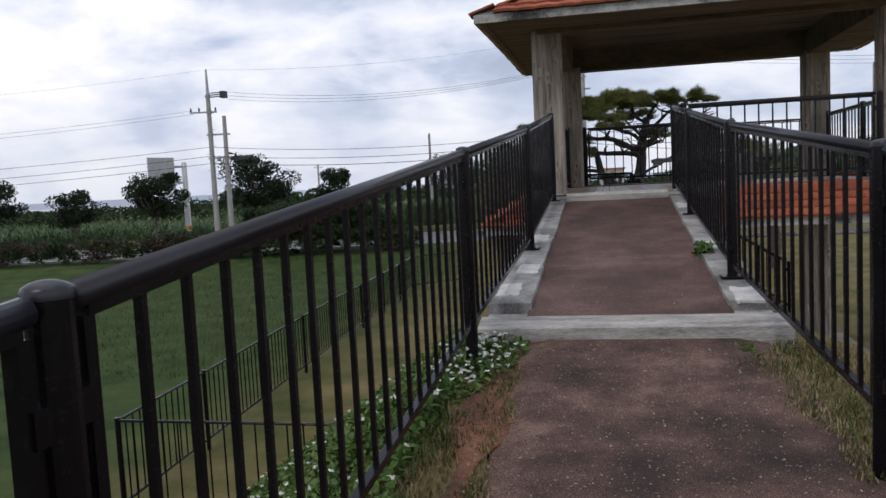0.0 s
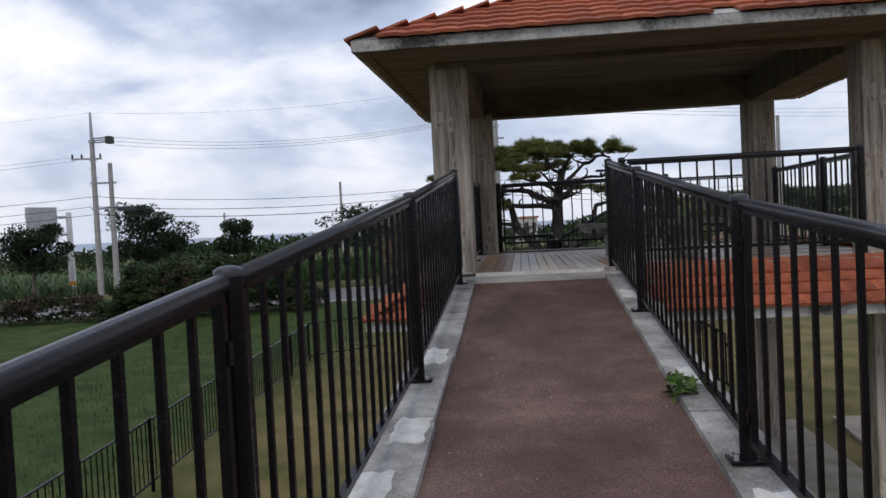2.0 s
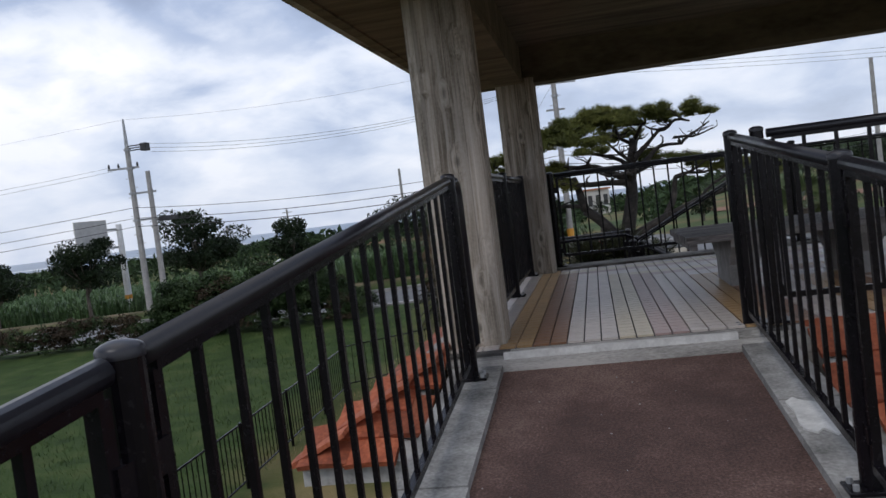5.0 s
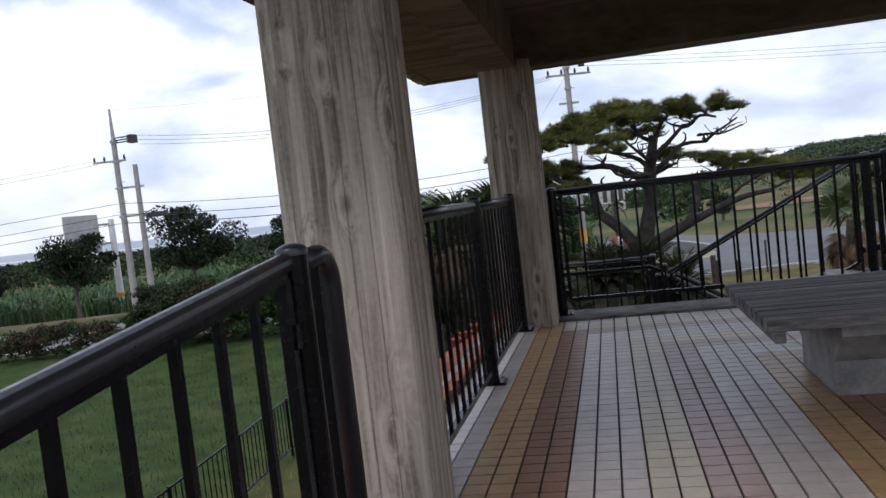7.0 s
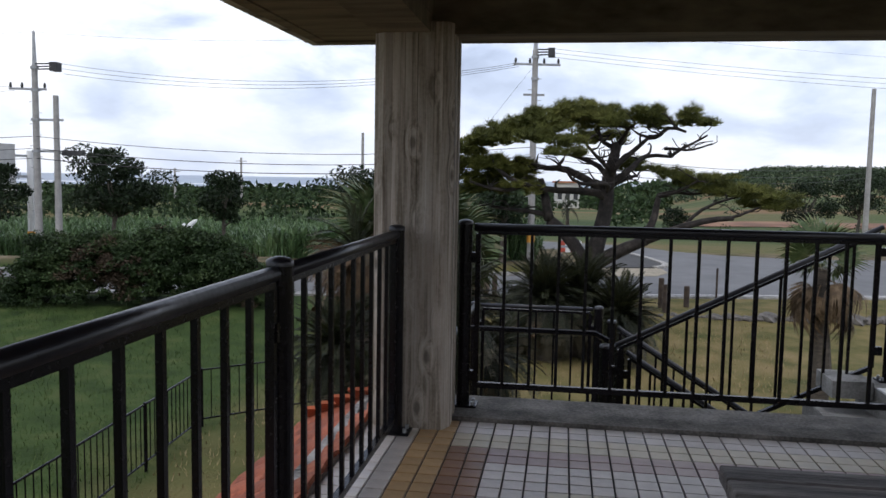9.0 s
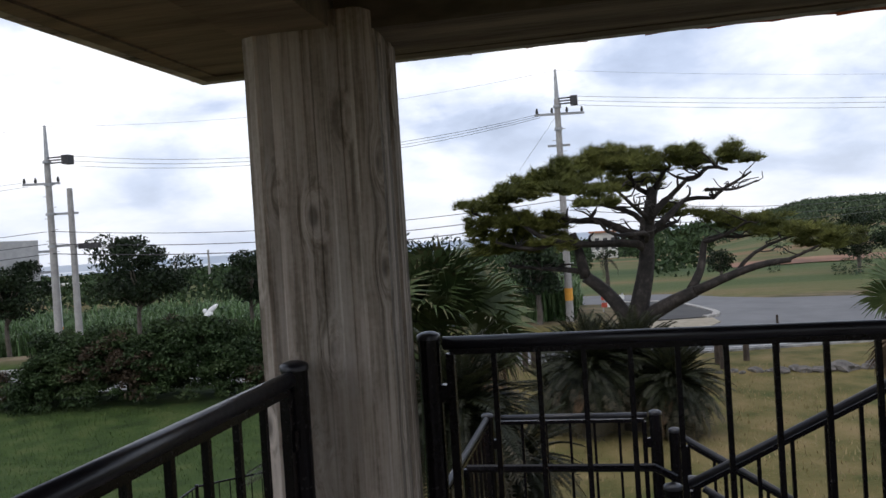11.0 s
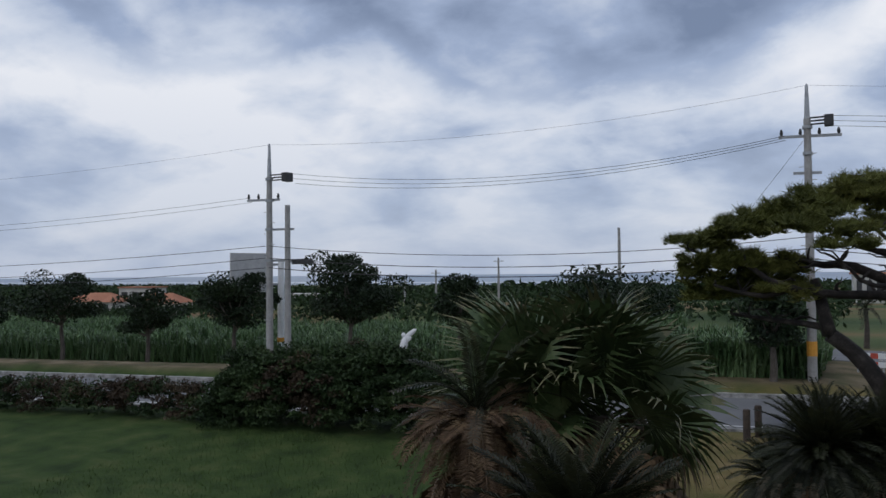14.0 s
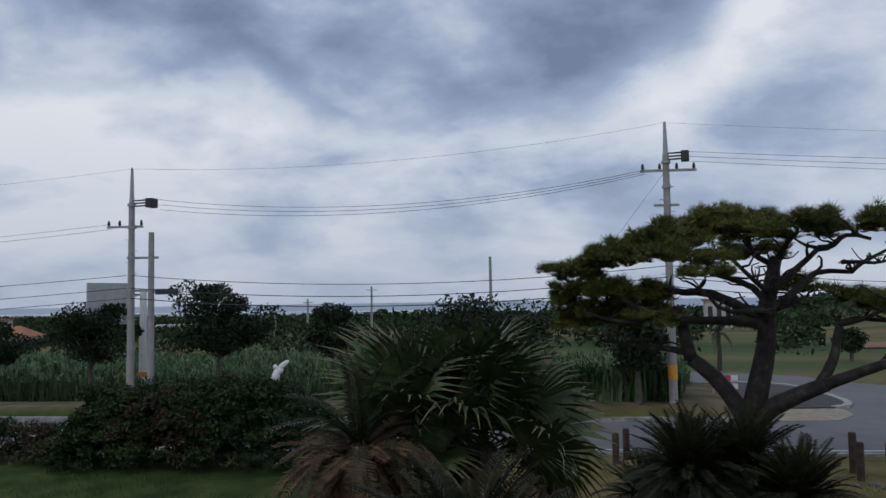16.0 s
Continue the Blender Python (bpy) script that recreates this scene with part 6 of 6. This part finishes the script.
blades(9000, (0.55, 1.35, -10.2, -5.56), 0.036, 89, M_GRASS, "margin_grass", "green grass creeping over the path edge", lambda x, y: ragged(x, y) and noise.noise(Vector((x * 2.6, y * 1.5, 11))) > 0.0, 0.004, on_path)
blades(24000, (-16, -5.6, 2, 22), 0.11, 83, M_GRASS, "lawn_grass", "green lawn grass blades beyond the low fence", lambda x, y: y < 25.0 + 0.2 * x, 0.007)
blades(9000, (-5.6, 6, 8, 26), 0.10, 84, M_STRAW, "dry_lawn_grass", "dry yellowish lawn grass", lambda x, y: True, 0.010)


def weeds(n, area, seed, name, label, size=0.03, flowers=0, keep=lambda x, y: True, up=0.06, ground=land):
    rng = random.Random(seed)
    w = thing(name, label, "weeds", ((area[0] + area[1]) / 2, (area[2] + area[3]) / 2, ground((area[0] + area[1]) / 2, (area[2] + area[3]) / 2)))
    lv, fl = Shape(), Shape()
    for i in range(n):
        x, y = rng.uniform(*area[:2]), rng.uniform(*area[2:])
        if not keep(x, y):
            continue
        p = Vector((x, y, ground(x, y) + rng.uniform(0.0, up))) - w.location
        leaf_quad(lv, p, size * rng.uniform(0.6, 1.3), rng, 1.0)
    for i in range(flowers):
        x, y = rng.uniform(*area[:2]), rng.uniform(*area[2:])
        if not keep(x, y):
            continue
        p = Vector((x, y, ground(x, y) + up + rng.uniform(0.0, 0.05))) - w.location
        for k in range(5):
            leaf_quad(fl, p + Vector((rng.uniform(-0.01, 0.01), rng.uniform(-0.01, 0.01), 0)), 0.014, rng, 1.0)
    tagged(part("leaves", lv, M_CLOVER, w), kind="stuff")
    if flowers:
        tagged(part("flowers", fl, M_PETAL, w, "tiny white flowers"), kind="stuff")


weeds(46000, (-3.6, -0.84, -11.2, -3.4), 91, "clover_patch", "green clover and weeds with white flowers on the bank", 0.034, 420,
      lambda x, y: noise.noise(Vector((x * 0.9, y * 0.9, 6))) > -0.5 - 0.2 * (x + 1), 0.12)
weeds(1500, (-1.04, -0.40, -6.75, -5.56), 92, "weed_clump", "leafy green weeds with white flowers against the ramp sill", 0.030, 190,
      lambda x, y: (x + 0.78) ** 2 / 0.07 + (y + 5.75) ** 2 / 0.60 < 1 + 0.5 * noise.noise(Vector((x * 6, y * 6, 3))), 0.10)
ramp_ground = lambda x, y: ramp_z(y) + 0.01
weeds(70, (0.70, 0.82, -3.70, -3.50), 93, "weed_clump", "small green weed growing beside the ramp kerb", 0.04, 0, lambda x, y: True, 0.10, ramp_ground)
weeds(60, (0.70, 0.80, -6.0, -5.6), 94, "weed_clump", "small green weed sprouting at the path edge", 0.03, 0, lambda x, y: True, 0.05)


M_GRAVEL = material("mixed_path_gravel", [(0.07, 0.045, 0.036), (0.19, 0.135, 0.105), (0.36, 0.30, 0.25)], 30, 0.92, 0, 0.2, 90, (0.3, 0.7), island=0.5)


def gravel():
    rng = random.Random(105)
    sh = Shape()
    for _ in range(4200):
        x, y = rng.uniform(-0.62, 1.05), rng.uniform(-9.6, -5.6)
        z, r, a = path_z(y) + 0.012, rng.uniform(0.0022, 0.0060), rng.uniform(0, 3.14)
        u, v = Vector((math.cos(a), math.sin(a), 0)) * r * rng.uniform(1.0, 1.9), Vector((-math.sin(a), math.cos(a), 0)) * r
        c = Vector((x, y, z))
        sh.add([c + u, c + v, c - u, c - v, c + Vector((0, 0, r * 0.8))], [(0, 1, 4), (1, 2, 4), (2, 3, 4), (3, 0, 4)])
    solid("gravel", sh, M_GRAVEL, "loose brown and grey gravel on the worn path", "gravel", "stuff")


gravel()


def pebbles():
    rng = random.Random(101)
    sh = Shape()
    for _ in range(420):
        x, y = rng.uniform(-0.85, 1.15), rng.uniform(-10.2, -0.2)
        if y > -5.6 and not (RX0 + 0.02 < x < RX1 - 0.02):
            continue
        if y > -5.6 and rng.random() < 0.7:
            continue
        z = ramp_z(y) if y > -5.3 else path_z(y) + 0.012
        if -5.6 < y < -5.1:
            continue
        r = rng.uniform(0.002, 0.0065)
        sh.tube([(x, y, z - r * 0.3), (x, y, z + r * 0.4), (x, y, z + r)], [r, r * 0.9, r * 0.3], 5)
    tagged(solid("pebbles", sh, M_BENCHLEG, "small pale pebbles scattered on the asphalt", "pebbles", "stuff"))
    st = solid("pebble", stone_shape(9.0, 0.032), M_PATCH, "pale loose stone lying on the path", "stone")
    st.location = (0.16, -7.72, path_z(-7.72) + 0.022)


pebbles()


# ---- roof tiles and floor tiles ----
def roof_tile_shape(w, d):
    """A gently curved clay tile, its lower edge a thick lip."""
    sh = Shape()
    k = 4
    for y, lift in ((0.0, 0.030), (d, 0.0)):
        for s in range(k + 1):
            x = -w / 2 + w * s / k
            bow = 0.011 * math.sin(math.pi * s / k)
            sh.v.append((x, y, lift + bow))
    for y, lift in ((0.0, 0.002), (d, -0.02)):
        for s in range(k + 1):
            x = -w / 2 + w * s / k
            sh.v.append((x, y, lift + 0.008 * math.sin(math.pi * s / k)))
    m = k + 1
    for s in range(k):
        sh.f += [(s, s + 1, m + s + 1, m + s), (2 * m + s + 1, 2 * m + s, 3 * m + s, 3 * m + s + 1), (2 * m + s, 2 * m + s + 1, s + 1, s), (m + s, m + s + 1, 3 * m + s + 1, 3 * m + s)]
    sh.f += [(2 * m, 0, m, 3 * m), (k, 2 * m + k, 3 * m + k, m + k)]
    return sh


TILE_MESH = to_mesh("roof_tile", roof_tile_shape(0.262, 0.33), M_TILE_ROOF)
FAR_TILE = roof_tile_shape(0.262, 0.33)


def slope_tiles(parent, far, corner_a, corner_b, top_a, top_b, courses, keep, skip=(), gap=None):
    """Rows of tiles on one roof slope, given its eave from a to b and its upper edge."""
    a, b, ta, tb = Vector(corner_a), Vector(corner_b), Vector(top_a), Vector(top_b)
    u = (b - a).normalized()
    rng = random.Random(int(abs(a.x * 31 + a.y * 17)) + courses)
    for i in range(courses):
        f = i / courses
        l, r = a.lerp(ta, f), b.lerp(tb, f)
        n = max(1, round((r - l).length / 0.25))
        run = (ta + tb) / 2 - (a + b) / 2
        v = (run - u * run.dot(u)).normalized()
        w = u.cross(v)
        for k in range(n):
            if (i, k) in skip:
                continue
            if gap and gap[0] < l.lerp(r, (k + 0.5) / n).x < gap[1]:
                continue
            c = l.lerp(r, (k + 0.5) / n) + w * (0.012 + rng.uniform(0, 0.006)) - v * (0.05 + rng.uniform(-0.008, 0.008))
            sx = (r - l).length / n / 0.25
            m = Matrix((u * sx, v, w)).transposed().to_4x4()
            m = Matrix.Translation(c) @ m @ Matrix.Rotation(rng.uniform(-0.012, 0.012), 4, "Z")
            if keep:
                t = new("roof_tile", TILE_MESH)
                t.parent = parent
                t.matrix_basis = m
            else:
                far.add([m @ Vector(p) for p in FAR_TILE.v], FAR_TILE.f)


def build_roof(name, label, z0, z1, ins, courses, ix, iy):
    """A hipped (ins >= half width) or skirting roof round the pavilion."""
    roof = thing(name, label, "roof", kind="structure")
    if ins is None:
        t = [(PX, PY, z1)] * 4
    else:
        t = [(ix[0], iy[0], z1), (ix[1], iy[0], z1), (ix[1], iy[1], z1), (ix[0], iy[1], z1)]
    e = [(EX0, EY0, z0), (EX1, EY0, z0), (EX1, EY1, z0), (EX0, EY1, z0)]
    deck = Shape()
    if ins is None:
        deck.add(e + [t[0]], [(0, 1, 4), (1, 2, 4), (2, 3, 4), (3, 0, 4)])
    else:
        def slab(p, q, r, u):
            """A sloping slab: eave p-q, upper edge r-u."""
            vs = [p, q, r, u] + [(x, y, z - d) for (x, y, z), d in zip((p, q, r, u), (0.10, 0.10, 0.3, 0.3))]
            deck.add(vs, [(0, 1, 2, 3), (7, 6, 5, 4), (4, 5, 1, 0), (5, 6, 2, 1), (6, 7, 3, 2), (7, 4, 0, 3)])
        slab(e[0], (-0.95, EY0, z0), (-0.95, iy[0], z1), t[0])
        slab((1.12, EY0, z0), e[1], t[1], (1.12, iy[0], z1))
        slab(e[1], e[2], t[2], t[1])
        slab((-0.75, EY1, z0), e[3], t[3], (-0.75, iy[1], z1))
        slab(e[3], e[0], t[0], t[3])
    part("deck", deck, M_FASCIA, roof)
    far = Shape()
    skip = {(0, 0), (0, 13), (0, 23)} if ins is None else set()
    slope_tiles(roof, far, e[0], e[1], t[0], t[1], courses, True, skip, None if ins is None else (-0.95, 1.12))
    slope_tiles(roof, far, e[3], e[0], t[3], t[0], courses, True, {(0, 23)} if ins is None else ())
    slope_tiles(roof, far, e[1], e[2], t[1], t[2], courses, False)
    slope_tiles(roof, far, e[2], e[3], t[2], t[3], courses, False, (), None if ins is None else (-0.75, 9.0))
    tagged(part("tile_rows", far, M_TILE_ROOF_FAR, roof), kind="stuff")


build_roof("roof", "hipped roof of overlapping red clay tiles", 2.25, 3.53, None, 12, None, None)
build_roof("skirt_roof", "low skirting roof of red clay tiles below the pavilion floor", -0.36, -0.03, 1, 4, (-0.98, 3.92), (0.05, 5.10))


def build_floor_tiles():
    tx, ty = 0.1, 0.105
    meshes = {}
    for key, mat in (("w", M_WHITE_T), ("y", M_YEL_T), ("b", M_BRN_T), ("c", M_YEL_GLARE_T), ("p", M_BRN_GLARE_T)):
        bm = bmesh.new()
        bmesh.ops.create_cube(bm, size=1.0)
        for v in bm.verts:
            v.co = Vector((v.co.x * (tx - 0.009), v.co.y * (ty - 0.009), v.co.z * 0.014 - 0.007))
        top = [f for f in bm.faces if f.normal.z > 0.9]
        bmesh.ops.inset_region(bm, faces=top, thickness=0.003, depth=0.0)
        for v in {v for f in bm.faces if f.normal.z > 0.9 for v in f.verts}:
            if abs(v.co.x) > (tx - 0.009) / 2 - 1e-4 or abs(v.co.y) > (ty - 0.009) / 2 - 1e-4:
                v.co.z -= 0.002
        meshes[key] = to_mesh("floor_tile", bm, mat)

    def colour(i, j, nx, ny):
        """Border bands, then lines on white; c and p are ochre and brown with glare painted in."""
        a = i - 1
        b = ny - 1 - j
        if a < 3:
            return "w"
        if a < 5:
            return "y"
        if b < 2:
            return "w"
        if a < 7:
            return "b" if b > 3 else "c"
        if b < 4:
            return "c"
        if b < 6:
            return "p"
        ring, step = divmod(min(a - 7, b - 6), 7)
        if step < 3:
            return "w"
        if step < 5:
            return "c" if ring == 0 else "y"
        return "p" if ring == 0 else "b"

    x0, y1 = -0.98, 4.66
    nx, ny = 49, 42
    near, rest = 0, {}
    for i in range(nx):
        for j in range(ny):
            x, y = x0 + (i + 0.5) * tx, y1 - (ny - j - 0.5) * ty
            key = colour(i, j, nx, ny)
            if 2 <= i < 15 and j >= 18 and near < 300:
                t = new("floor_tile", meshes[key])
                t.parent = floor_thing
                t.location = (x, y, 0.0)
                near += 1
            else:
                rest.setdefault(key, Shape()).box(x - tx / 2 + 0.0045, x + tx / 2 - 0.0045, y - ty / 2 + 0.0045, y + ty / 2 - 0.0045, -0.014, 0.0)
    for key, sh in rest.items():
        tagged(part("floor_tiles", sh, meshes[key].materials[0], floor_thing), kind="stuff")


build_floor_tiles()
